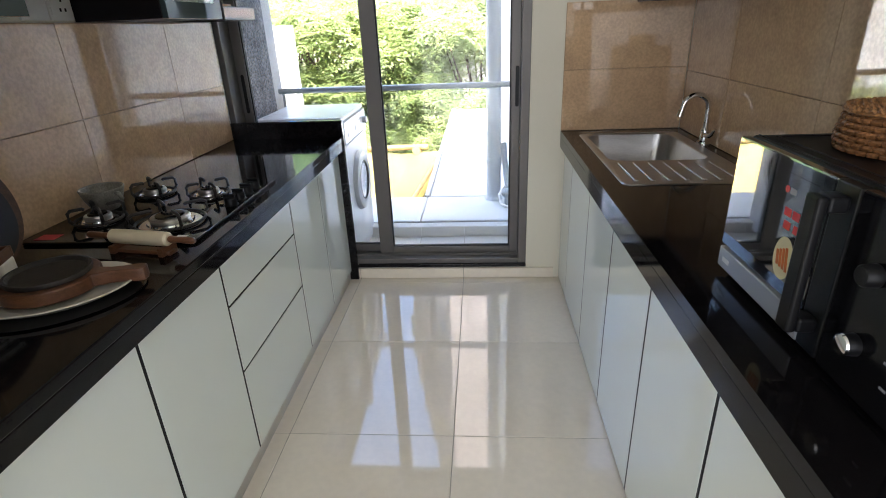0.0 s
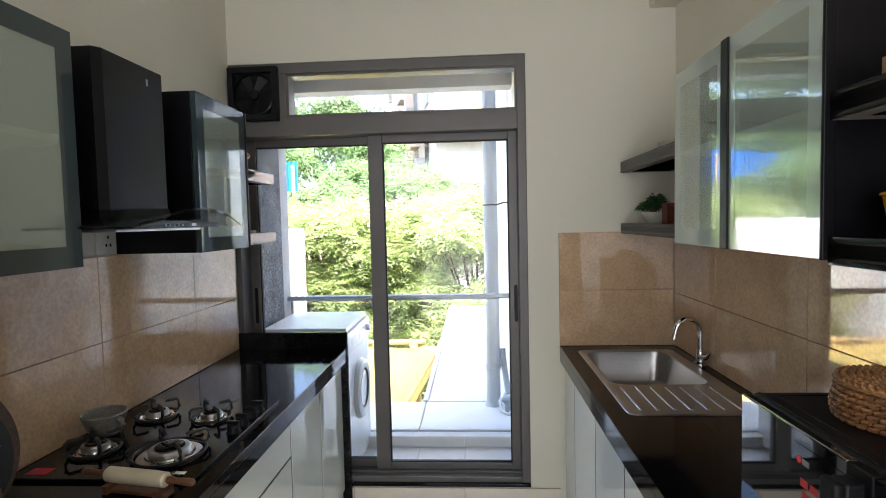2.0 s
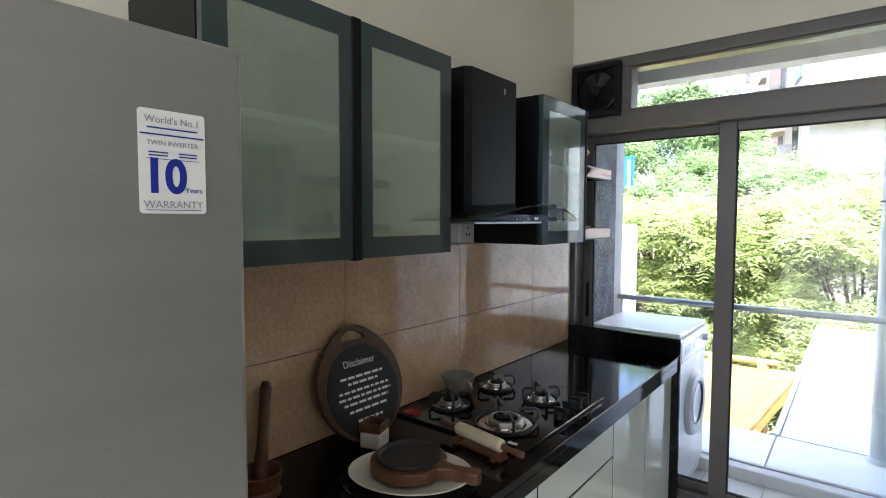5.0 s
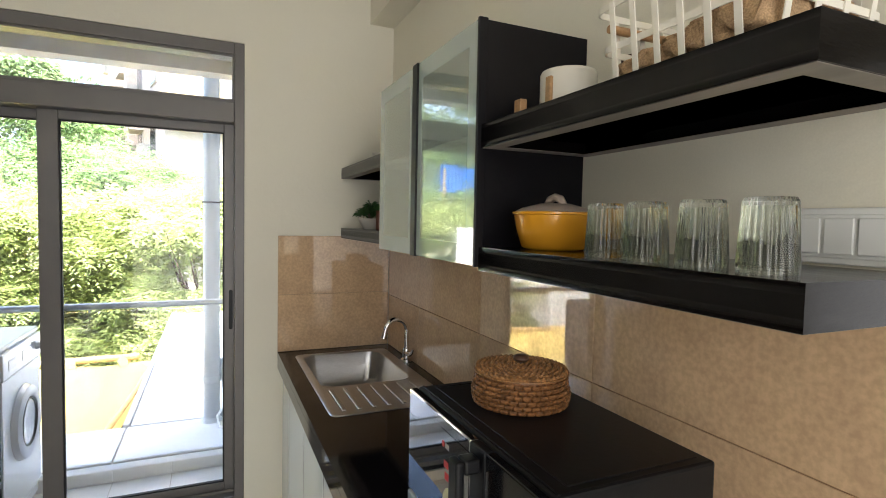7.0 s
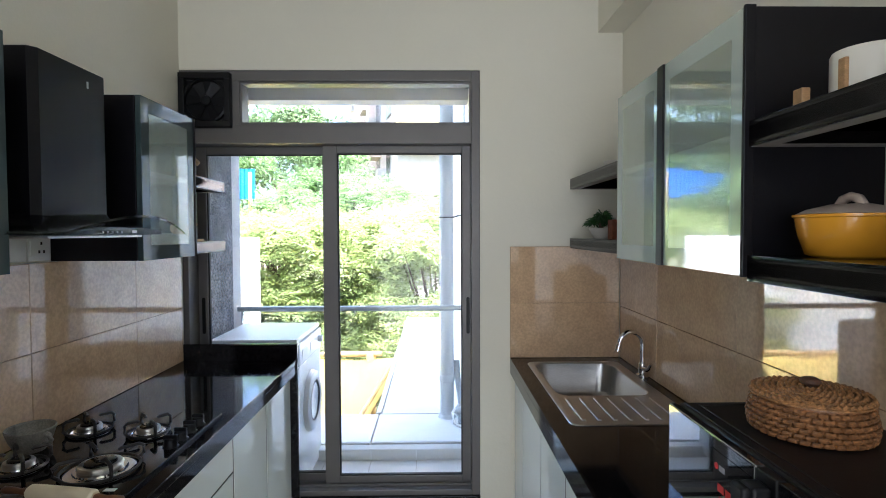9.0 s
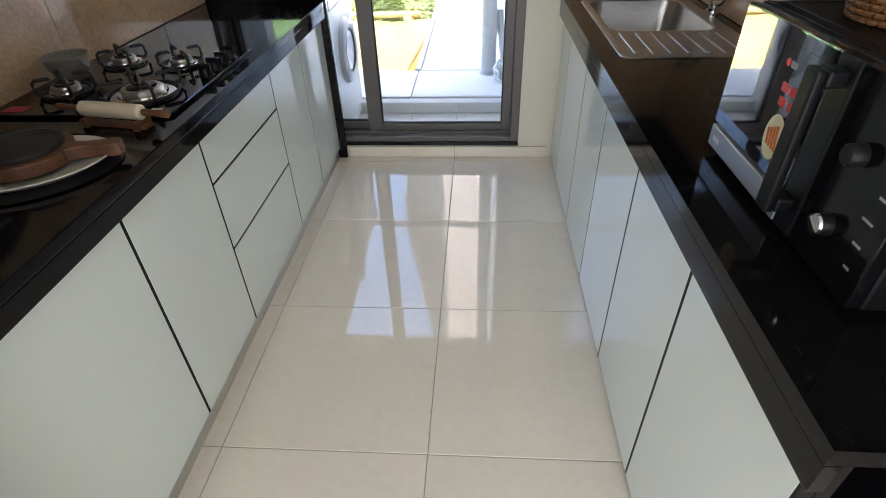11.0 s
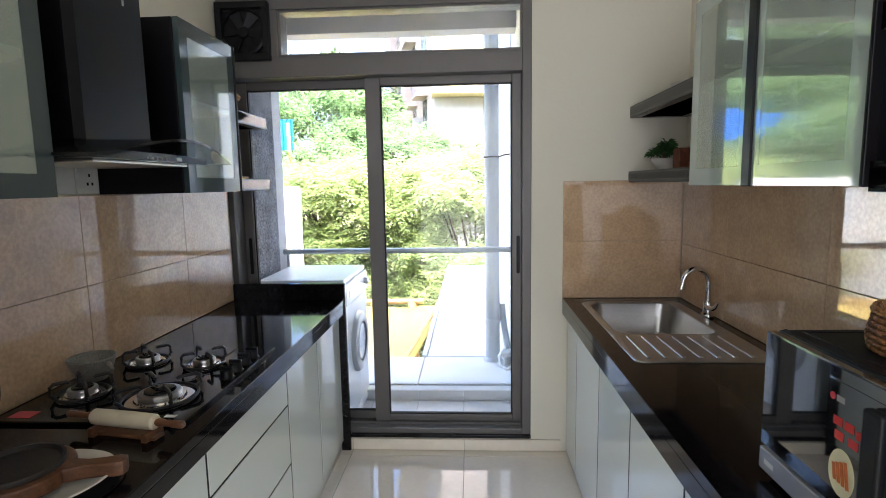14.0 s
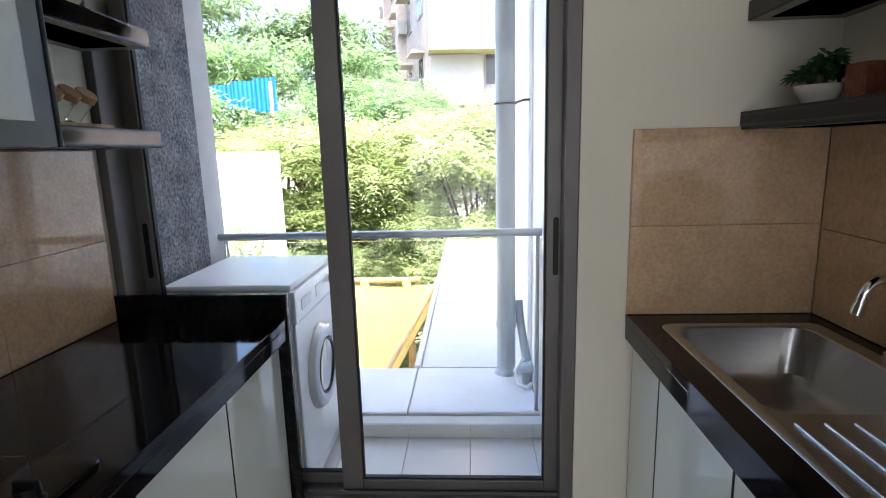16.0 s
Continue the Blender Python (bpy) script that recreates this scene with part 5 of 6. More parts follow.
# round serving board leaning on the tiles
bd = thing("round_board", (-0.955, 1.245, T), "round walnut board with black lettered centre leaning on the tiles", "board")
tilt = pose(-0.892, 1.186, T + 0.002, 0, 0, 0) @ pose(0, 0, 0, 0, -18, 0) @ pose(0, 0, 0, 90, 0, 90)
R0 = 0.166
outline = []
for k in range(56):
    a = 2 * math.pi * k / 56
    r = R0 * (1 + 0.11 * max(0.0, math.sin(a)) ** 10)
    outline.append((r * math.cos(a), R0 + r * math.sin(a)))
bm = bmesh.new()
hole = [(0.050 * math.cos(a), 2 * R0 - 0.013 + 0.0150 * math.sin(a) - 0.012 * math.cos(a) ** 2) for a in np.linspace(0, 2 * math.pi, 57)[:-1]]


def plate_with_hole(bm, out, inn, z0, z1):
    n = len(out)
    A = [[bm.verts.new((x, y, z)) for x, y in pl] for pl, z in ((out, z0), (out, z1), (inn, z1), (inn, z0))]
    for p, q in zip(A, A[1:] + A[:1]):
        for k in range(n):
            bm.faces.new((p[k], p[(k + 1) % n], q[(k + 1) % n], q[k]))
    bmesh.ops.recalc_face_normals(bm, faces=bm.faces)


plate_with_hole(bm, outline, hole, 0.0, 0.018)
bmesh.ops.transform(bm, matrix=tilt, verts=bm.verts)
part("rim_board", bm, WOODD, bd)
bm = prism([(0.140 * math.cos(a), R0 - 0.019 + 0.140 * math.sin(a)) for a in np.linspace(0, 2 * math.pi, 49)[:-1]], 0.0183, 0.021, 0.001)
bmesh.ops.transform(bm, matrix=tilt, verts=bm.verts)
part("centre_panel", bm, SLATE, bd, "black chalkboard centre")
TT = tilt @ Matrix.Translation((0, 0, 0.0213))
letters("Disclaimer", 0.030, TT @ Matrix.Translation((0, R0 + 0.068, 0)), CHALK, bd, "lettering", 0.0003)
rngb = random.Random(5)
for row, (y, w) in enumerate(((0.028, 0.085), (0.010, 0.060), (-0.012, 0.100), (-0.030, 0.105), (-0.048, 0.090), (-0.070, 0.075), (-0.100, 0.050))):
    x = -w
    while x < w:
        ln = rngb.uniform(0.012, 0.030)
        bm = bmesh.new()
        add_box(bm, x, min(w, x + ln), R0 + y - 0.0036, R0 + y + 0.0036, 0.0, 0.0004, m=TT)
        part("written_word", bm, CHALK, bd)
        x += ln + 0.006

# plate with the sizzler dish
pl = thing("oval_plate", (-0.64, 1.095, T), "cream oval plate under the sizzler dish", "plate")
OV = pose(-0.640, 1.085, T, 0, 0, 28) @ Matrix.Diagonal((1.14, 0.90, 1, 1))
bm = lathe([(0.0, 0.002), (0.10, 0.002), (0.112, 0.006), (0.140, 0.020), (0.143, 0.022), (0.140, 0.024), (0.110, 0.010), (0.0, 0.007)], n=48, m=OV)
part("dish", bm, CERAM, pl)
SZ = thing("sizzler_dish", (-0.65, 1.10, T + 0.02), "wooden sizzler tray holding a round cast iron plate", "sizzler dish")
sz = Matrix.Translation((-0.654, 1.095, T + 0.018)) @ pose(0, 0, 0, 0, 0, 14) @ Matrix.Diagonal((0.93, 0.93, 1, 1))
out = []
for k in range(64):
    a = 2 * math.pi * k / 64
    out.append((0.108 * math.cos(a), 0.108 * math.sin(a)))
hnd = [(0.100, -0.026), (0.135, -0.016), (0.165, -0.016), (0.195, -0.021), (0.212, -0.016), (0.216, 0.0), (0.212, 0.016), (0.195, 0.021), (0.165, 0.016), (0.135, 0.016), (0.100, 0.026)]
out = [p for p in out if p[0] < 0.100]
out = [p for p in out if not (p[0] > 0.09 and abs(p[1]) < 0.03)]
pos = sorted([p for p in out if True], key=lambda p: math.atan2(p[1], p[0]) % (2 * math.pi))
bm = prism(hnd + pos, 0.0, 0.030, 0.004)
bmesh.ops.transform(bm, matrix=sz, verts=bm.verts)
part("wooden_tray", bm, WOODM, SZ)
part("iron_plate", lathe([(0.0, 0.034), (0.078, 0.034), (0.084, 0.042), (0.090, 0.042), (0.092, 0.036), (0.090, 0.0305), (0.0, 0.0305)], n=44, m=sz), IRON, SZ, "black cast iron plate")
tray = solo("round_mat", lathe([(0.0, 0.0005), (0.150, 0.0005), (0.156, 0.004), (0.150, 0.0015), (0.0, 0.0013)], n=44, m=OV @ pose(0.0, -0.012, 0)), BLACKGLOSS, "thin black mat under the plate", "mat")

# square cup
cup = thing("square_cup", (-0.855, 1.165, T), "small square cream cup with a brown glazed top", "cup")
CM = pose(-0.855, 1.165, T, 0, 0, 20)
part("cup_body", box(-0.033, 0.033, -0.033, 0.033, 0.0, 0.048, 0.006, 3, CM), CERAM, cup)
bm = bmesh.new()
for a in ((-0.034, 0.034, -0.034, -0.027), (-0.034, 0.034, 0.027, 0.034), (-0.034, -0.027, -0.027, 0.027), (0.027, 0.034, -0.027, 0.027)):
    add_box(bm, a[0], a[1], a[2], a[3], 0.0482, 0.074, 0.0015, 1, CM)
add_box(bm, -0.027, 0.027, -0.027, 0.027, 0.0482, 0.052, m=CM)
part("brown_rim", bm, WOODM, cup)

# mortar and pestle by the fridge
mp_ = thing("mortar_and_pestle", (-0.90, 0.80, T), "dark wooden mortar with its pestle standing by the fridge", "mortar")
part("mortar", lathe([(0.0, 0.0), (0.050, 0.0), (0.052, 0.008), (0.046, 0.020), (0.054, 0.045), (0.056, 0.058), (0.051, 0.060), (0.046, 0.054), (0.030, 0.025), (0.0, 0.020)], -0.872, 0.795, 32, m=pose(0, 0, T)), WOODM, mp_)
part("pestle", tube([(-0.878, 0.800, T + 0.024), (-0.915, 0.832, T + 0.11), (-0.965, 0.876, T + 0.225), (-0.970, 0.880, T + 0.238)], 0.018, 14, taper=[0.020, 0.0135, 0.0155, 0.010]), WOODD, mp_)

# rolling pin on its stand
rp = thing("rolling_pin", (-0.60, 1.335, T), "cream marble rolling pin with wooden handles on a wooden rest", "rolling pin")
pa, pb = Vector((-0.773, 1.360, T + 0.041)), Vector((-0.413, 1.300, T + 0.041))
RPM = Matrix.Translation((pa + pb) / 2) @ (pb - pa).to_track_quat("Z", "Y").to_matrix().to_4x4()
part("roller", lathe([(0.0, -0.09), (0.014, -0.09), (0.0185, -0.084), (0.0195, -0.05), (0.0195, 0.05), (0.0185, 0.084), (0.014, 0.09), (0.0, 0.09)], n=32, m=RPM), MARBLE, rp)
for s in (-1, 1):
    part("handle", lathe([(0.0, 0.09), (0.008, 0.09), (0.010, 0.097), (0.0075, 0.115), (0.0095, 0.148), (0.009, 0.160), (0.005, 0.166), (0.0, 0.166)], n=20, m=RPM @ Matrix.Diagonal((1, 1, s, 1))), WOODM, rp, "turned wooden handle")
bm = bmesh.new()
for s in (-0.075, 0.075):
    add_box(bm, s - 0.008, s + 0.008, -0.028, 0.028, 0.0, 0.022, 0.002)
add_box(bm, -0.095, 0.095, -0.016, 0.016, 0.001, 0.010, 0.002)
bmesh.ops.transform(bm, matrix=pose(-0.593, 1.330, T, 0, 0, -9.5), verts=bm.verts)
part("rest", bm, WOODM, rp)

# stoneware mortar bowl
bw = thing("stoneware_bowl", (-0.925, 1.685, HZ), "grey stoneware mixing bowl with a lug handle behind the hob", "bowl")
part("bowl", lathe([(0.0, 0.0), (0.036, 0.0), (0.040, 0.005), (0.056, 0.036), (0.066, 0.068), (0.064, 0.072), (0.060, 0.068), (0.049, 0.036), (0.032, 0.011), (0.0, 0.009)], -0.925, 1.668, 40, m=pose(0, 0, HZ)), STONE, bw)
part("lug_handle", tube([(-0.868, 1.650, HZ + 0.058), (-0.850, 1.640, HZ + 0.058), (-0.840, 1.636, HZ + 0.044), (-0.850, 1.644, HZ + 0.028), (-0.874, 1.652, HZ + 0.028)], 0.007, 10), STONE, bw)

# ---- microwave and things on it ----
mw = thing("microwave_oven", (0.97, 0.935, T), "black microwave oven with a mirrored door and a stickered front", "microwave")
MX0, MX1, MY0, MY1, MZ0, MZ1 = 0.815, 1.150, 0.675, 1.200, T + 0.012, 1.127
part("case", box(MX0 + 0.02, MX1, MY0, MY1, MZ0, MZ1, 0.006), BLACKPL, mw)
for a in ((MX0 + 0.055, MX1 - 0.02, MY0 + 0.020, MY0 + 0.026), (MX0 + 0.055, MX1 - 0.02, MY1 - 0.026, MY1 - 0.020), (MX0 + 0.055, MX0 + 0.061, MY0 + 0.026, MY1 - 0.026), (MX0 + 0.030, MX0 + 0.034, MY0 + 0.004, MY1 - 0.004)):
    part("top_ridge", box(a[0], a[1], a[2], a[3], MZ1 - 0.001, MZ1 + 0.0016, 0.0008, 1), BLACKPL, mw)
part("door_frame", box(MX0, MX0 + 0.019, 0.842, 0.8935, MZ0 + 0.004, MZ1 - 0.002, 0.003), BLACKPL, mw, "matt black door stile")
dw = part("door", box(MX0, MX0 + 0.019, 0.894, MY1, MZ0 + 0.055, MZ1 - 0.002, 0.003), DARKGL, mw, "mirrored black glass door")
part("door_strip", box(MX0 - 0.001, MX0 + 0.019, 0.894, MY1, MZ0 + 0.004, MZ0 + 0.048, 0.003), WMGREY, dw, "grey strip under the door glass")
part("strip_label", box(MX0 - 0.0016, MX0 - 0.0011, 1.15, 1.18, MZ0 + 0.020, MZ0 + 0.030), WHITEPL, dw)
hb = bmesh.new()
for y0_, y1_, z0_, z1_, xa, xb in ((0.851, 0.885, MZ0 + 0.045, MZ1 - 0.018, -0.046, -0.030), (0.851, 0.885, MZ0 + 0.045, MZ0 + 0.070, -0.030, 0.0), (0.851, 0.885, MZ1 - 0.043, MZ1 - 0.018, -0.030, 0.0)):
    add_box(hb, MX0 + xa, MX0 + xb, y0_, y1_, z0_, z1_, 0.005, 3)
part("handle", hb, BLACKPL, dw, "broad black bar handle")
cpn = part("control_panel", box(MX0, MX0 + 0.019, MY0 + 0.001, 0.838, MZ0 + 0.004, MZ1 - 0.002, 0.003), BLACKGLOSS, mw)
for z in (MZ0 + 0.078, MZ0 + 0.185):
    kn = part("dial", lathe([(0.0, 0.020), (0.013, 0.020), (0.0155, 0.017), (0.0165, 0.0)], n=28, m=pose(MX0, 0.772, z, 0, -90, 0)), BLACKPL, cpn)
    if z < 0.95:
        part("dial_ring", lathe([(0.0, 0.0208), (0.011, 0.0208), (0.0145, 0.0200), (0.0162, 0.0168), (0.0155, 0.0168)], n=28, m=pose(MX0, 0.772, z, 0, -90, 0)), CHROME, kn, "chrome ring")
for k in range(6):
    part("printed_mark", box(MX0 - 0.0006, MX0 - 0.0002, 0.700, 0.712 + 0.005 * (k % 3), MZ0 + 0.05 + 0.035 * k, MZ0 + 0.054 + 0.035 * k), GREYP, cpn)
# stickers on the door
part("sticker_film", box(MX0 - 0.0010, MX0 - 0.0003, 0.895, 1.020, MZ0 + 0.060, MZ1 - 0.025), DARKGL, dw, "glossy promotional film")
bm = bmesh.new()
for k, (y, z) in enumerate(((0.99, 0.0), (0.965, 0.0), (0.94, -0.004), (0.985, -0.022), (0.955, -0.022), (0.93, -0.024))):
    add_box(bm, MX0 - 0.0016, MX0 - 0.0012, y - 0.010, y + 0.010, MZ0 + 0.190 + z, MZ0 + 0.204 + z)
part("red_lettering", bm, RED, dw)
EM = pose(MX0 - 0.0012, 0.975, MZ0 + 0.118, 0, -90, 0)
part("picture_round", lathe([(0.0, 0.0006), (0.028, 0.0006), (0.0285, 0.0)], n=32, m=EM @ Matrix.Diagonal((1.35, 1, 1, 1))), CREAMP, dw)
bm = bmesh.new()
for k in range(4):
    add_box(bm, -0.022 + 0.003 * k, 0.020 - 0.002 * k, -0.016 + 0.009 * k, -0.009 + 0.009 * k, 0.0008, 0.0013, m=EM @ pose(0, 0, 0, 0, 0, 12))
part("picture_food", bm, ORANGE, dw)
for k, mt in enumerate((CREAMP, RED, CREAMP)):
    part("picture_square", box(MX0 - 0.0016, MX0 - 0.0012, 0.918, 0.936, MZ0 + 0.135 - 0.028 * k, MZ0 + 0.155 - 0.028 * k), mt, dw)
part("logo_dot", lathe([(0.0, 0.0005), (0.006, 0.0005), (0.006, 0.0)], n=20, m=pose(MX0 - 0.0012, 1.005, MZ1 - 0.052, 0, -90, 0)), RED, dw)
part("logo_bar", box(MX0 - 0.0016, MX0 - 0.0012, 0.978, 0.996, MZ1 - 0.057, MZ1 - 0.047), GREYP, dw)
for x in (MX0 + 0.05, MX1 - 0.04):
    for y in (MY0 + 0.05, MY1 - 0.05):
        part("foot", lathe([(0.0, T), (0.014, T), (0.014, MZ0 + 0.002), (0.0, MZ0 + 0.002)], x, y, 12), BLACKPL, mw)

# round kettle base on the worktop
kt = thing("kettle_base", (0.93, 0.565, T), "round black kettle base with a chrome rim", "kettle base")
part("base", lathe([(0.0, 0.022), (0.06, 0.022), (0.078, 0.018), (0.085, 0.008), (0.085, 0.0)], 0.935, 0.570, 40, m=pose(0, 0, T)), BLACKGLOSS, kt)
part("rim_ring", lathe([(0.085, 0.0), (0.089, 0.001), (0.089, 0.007), (0.0853, 0.010)], 0.935, 0.570, 40, m=pose(0, 0, T)), CHROME, kt)

# lidded wicker basket
wk = thing("wicker_basket", (1.02, 1.030, MZ1), "round brown wicker basket with a knobbed lid on the microwave", "basket")
WBX, WBY = 1.004, 1.034
for k in range(6):
    z = MZ1 + 0.0065 + 0.0100 * k
    r = 0.096 + 0.003 * math.sin(k * 0.9)
    bm = bmesh.new()
    n = 36
    for j in range(n):
        a = 2 * math.pi * (j + 0.5 * (k % 2)) / n
        da = 2 * math.pi / n * 0.56
        add_tube(bm, [(WBX + (r + dr) * math.cos(a + u * da), WBY + (r + dr) * math.sin(a + u * da), z + dz) for u, dr, dz in ((-1, -0.006, -0.002), (-0.4, 0.0025, 0.0), (0.4, 0.0025, 0.0), (1, -0.006, 0.002))], 0.0046, 6)
    part("wicker_coil", bm, WICKER, wk)
part("inner_wall", lathe([(0.0, 0.002), (0.091, 0.002), (0.092, 0.0642), (0.088, 0.0642), (0.087, 0.006), (0.0, 0.006)], WBX, WBY, 40, m=pose(0, 0, MZ1)), WICKER, wk)
lid = part("lid", lathe([(0.0, 0.076), (0.045, 0.075), (0.088, 0.070), (0.100, 0.065), (0.100, 0.0625), (0.094, 0.0605), (0.0, 0.0605)], WBX, WBY, 44, m=pose(0, 0, MZ1 + 0.004)), WICKERL, wk, "tan woven lid")
bm = bmesh.new()
for k in range(8):
    r = 0.015 + 0.0112 * k
    n = max(10, int(r * 2 * math.pi / 0.012))
    for j in range(n):
        a = 2 * math.pi * (j + 0.5 * (k % 2)) / n
        da = 2 * math.pi / n * 0.6
        z = MZ1 + 0.080 - 0.009 * (r / 0.095) ** 2
        add_tube(bm, [(WBX + r * math.cos(a + u * da), WBY + r * math.sin(a + u * da), z + dz) for u, dz in ((-1, -0.004), (0, 0.0018), (1, -0.004))], 0.0044, 6)
part("lid_weave", bm, WICKERL, lid)
part("lid_knob", lathe([(0.0, 0.096), (0.010, 0.0955), (0.016, 0.092), (0.0175, 0.087), (0.013, 0.082), (0.008, 0.080), (0.009, 0.074)], WBX, WBY, 20, m=pose(0, 0, MZ1 + 0.004)), WOODD, lid, "turned wooden knob")

# ---- things on the right shelves ----
SHL, SHU = 1.446, 1.736
cs = thing("casserole", (1.12, 1.09, SHL), "mustard yellow enamelled casserole with a pale lid", "casserole")
part("pot", lathe([(0.0, 0.0), (0.066, 0.0), (0.076, 0.006), (0.088, 0.045), (0.094, 0.078), (0.098, 0.080), (0.098, 0.085), (0.091, 0.085), (0.084, 0.045), (0.066, 0.010), (0.0, 0.008)], 1.125, 1.098, 44, m=pose(0, 0, SHL)), YELLOW, cs)
cl = part("lid", lathe([(0.0, 0.106), (0.034, 0.105), (0.074, 0.095), (0.091, 0.0865), (0.089, 0.0855), (0.0, 0.0855)], 1.125, 1.098, 40, m=pose(0, 0, SHL)), LIDC, cs, "pale terracotta lid")
part("lid_grip", tube([(1.125, 1.066, SHL + 0.100), (1.125, 1.078, SHL + 0.115), (1.125, 1.098, SHL + 0.120), (1.125, 1.118, SHL + 0.115), (1.125, 1.130, SHL + 0.100)], 0.009, 12), LIDC, cl)

tb = None
for x, y in ((1.058, 0.545), (1.062, 0.648), (1.064, 0.758), (1.068, 0.862)):
    if tb is None:
        tb = thing("tumbler", (x, y, SHL), "ribbed greenish glass tumbler turned upside down", "glass", "upturned tumblers")
        bm = lathe([(0.036, 0.0), (0.0355, 0.010), (0.031, 0.092), (0.029, 0.097), (0.0, 0.097), (0.0, 0.086), (0.0265, 0.086), (0.0322, 0.011), (0.0335, 0.0)], x, y, 132, m=pose(0, 0, SHL + 0.0004),
                   wob=lambda a, z: 1 + (0.035 * math.cos(22 * a) if 0.005 < z < 0.095 else 0.0))
        part("glass_body", bm, GLASST, tb)
    else:
        copy_thing(tb, pose(x, y, SHL))

mgc = thing("canister", (1.13, 1.06, SHU), "white ceramic canister with wooden side tabs", "canister")
part("body", lathe([(0.0, 0.0), (0.058, 0.0), (0.061, 0.004), (0.061, 0.090), (0.058, 0.096), (0.053, 0.094), (0.053, 0.006), (0.0, 0.006)], 1.112, 1.045, 40, m=pose(0, 0, SHU)), CERAM, mgc)
part("wooden_tab", box(1.048, 1.056, 1.022, 1.040, SHU + 0.010, SHU + 0.078, 0.002), WOODL, mgc)
solo("wooden_block", box(1.030, 1.048, 1.108, 1.134, SHU, SHU + 0.046, 0.002), WOODL, "small pale wooden block beside the white canister", "block")
sm = thing("glass_jar", (1.16, 0.87, SHU), "small clear jar with a wooden lid behind the basket", "jar")
part("jar_body", lathe([(0.0, 0.0), (0.034, 0.0), (0.036, 0.004), (0.036, 0.070), (0.030, 0.074), (0.028, 0.070), (0.033, 0.006), (0.0, 0.006)], 1.150, 0.880, 28, m=pose(0, 0, SHU)), CERAM, sm)
part("jar_lid", lathe([(0.0, 0.088), (0.034, 0.088), (0.036, 0.085), (0.036, 0.0745), (0.0, 0.0745)], 1.150, 0.880, 28, m=pose(0, 0, SHU)), WOODD, sm)

# metal basket of flat bands, holding a towel
wb = thing("wire_basket", (1.14, 0.68, SHU), "cream flat-band metal basket holding a crumpled tan towel", "basket")
bx0, bx1, by0, by1, bz0, bz1 = 1.020, 1.262, 0.540, 0.822, SHU + 0.001, SHU + 0.135


def hoop(z, hgt, infl):
    """A thin band that runs round the basket."""
    bm = bmesh.new()
    rings = []
    for off, dz in ((0.0, 0.0), (0.0, hgt), (0.0022, hgt), (0.0022, 0.0)):
        rings.append([bm.verts.new((x, y, z + dz)) for x, y in rounded(bx0 - infl + off, bx1 + 0.2 * infl - off, by0 - infl + off, by1 + infl - off, 0.022 - off)])
    for p, q in zip(rings, rings[1:] + rings[:1]):
        for k in range(len(p)):
            bm.faces.new((p[k], p[(k + 1) % len(p)], q[(k + 1) % len(p)], q[k]))
    bmesh.ops.recalc_face_normals(bm, faces=bm.faces)
    return bm


for z, infl in ((bz0, 0.0), (bz0 + 0.056, 0.007), (bz1 - 0.012, 0.016)):
    part("hoop", hoop(z, 0.011, infl), WIRE, wb)


def band(x, y, dx, dy, along_y):
    """An upright flat band that leans outwards by dx, dy."""
    bm = bmesh.new()
    hw, th = 0.0055, 0.001
    lo, hi = [], []
    for a, b in ((-hw, -th), (hw, -th), (hw, th), (-hw, th)):
        u, v = (b, a) if along_y else (a, b)
        lo.append(bm.verts.new((x + u, y + v, bz0 + 0.002)))
        hi.append(bm.verts.new((x + dx + u, y + dy + v, bz1 - 0.003)))
    for k in range(4):
        bm.faces.new((lo[k], lo[(k + 1) % 4], hi[(k + 1) % 4], hi[k]))
    bm.faces.new(lo[::-1])
    bm.faces.new(hi)
    bmesh.ops.recalc_face_normals(bm, faces=bm.faces)
    return bm


for k in range(6):
    y = by0 + 0.030 + (by1 - by0 - 0.060) * k / 5
    part("band", band(bx0 - 0.001, y, -0.016, 0.0, True), WIRE, wb)
    part("band", band(bx1 - 0.002, y, 0.003, 0.0, True), WIRE, wb)
for k in range(4):
    x = bx0 + 0.035 + (bx1 - bx0 - 0.070) * k / 3
    part("band", band(x, by0 - 0.001, 0.0, -0.016, False), WIRE, wb)
    part("band", band(x, by1 + 0.001, 0.0, 0.016, False), WIRE, wb)
for y in (by0 - 0.004, by1 + 0.004):
    part("handle", tube([(bx0 + 0.01, y, bz1 - 0.030), (bx1 - 0.012, y, bz1 - 0.030)], 0.0075, 12), WOODL, wb, "wooden dowel handle")
# the towel: soft folds side by side, higher at the doorway end
for k in range(6):
    cy = by0 + 0.030 + 0.0445 * k
    hgt = (0.088, 0.094, 0.074, 0.064, 0.058, 0.050)[k]
    bm = bmesh.new()
    bmesh.ops.create_icosphere(bm, subdivisions=4, radius=1.0)
    for v in bm.verts:
        c = v.co.copy()
        sgn = lambda q: math.copysign(abs(q) ** 0.62, q)
        w = 1 + 0.16 * noise.noise(Vector((c.x * 2.3, c.y * 2.3 + 7 * k, c.z * 2.3))) + 0.05 * noise.noise(c * 7 + Vector((0, 3 * k, 0)))
        v.co = Vector((1.140 + sgn(c.x) * 0.108 * min(w, 1.02), cy + sgn(c.y) * 0.028 * w, SHU + 0.006 + hgt / 2 * (1 + sgn(c.z) * min(w, 1.12) * 0.89)))
    part("towel_fold", bm, CLOTH, wb, "fluffy tan towel")

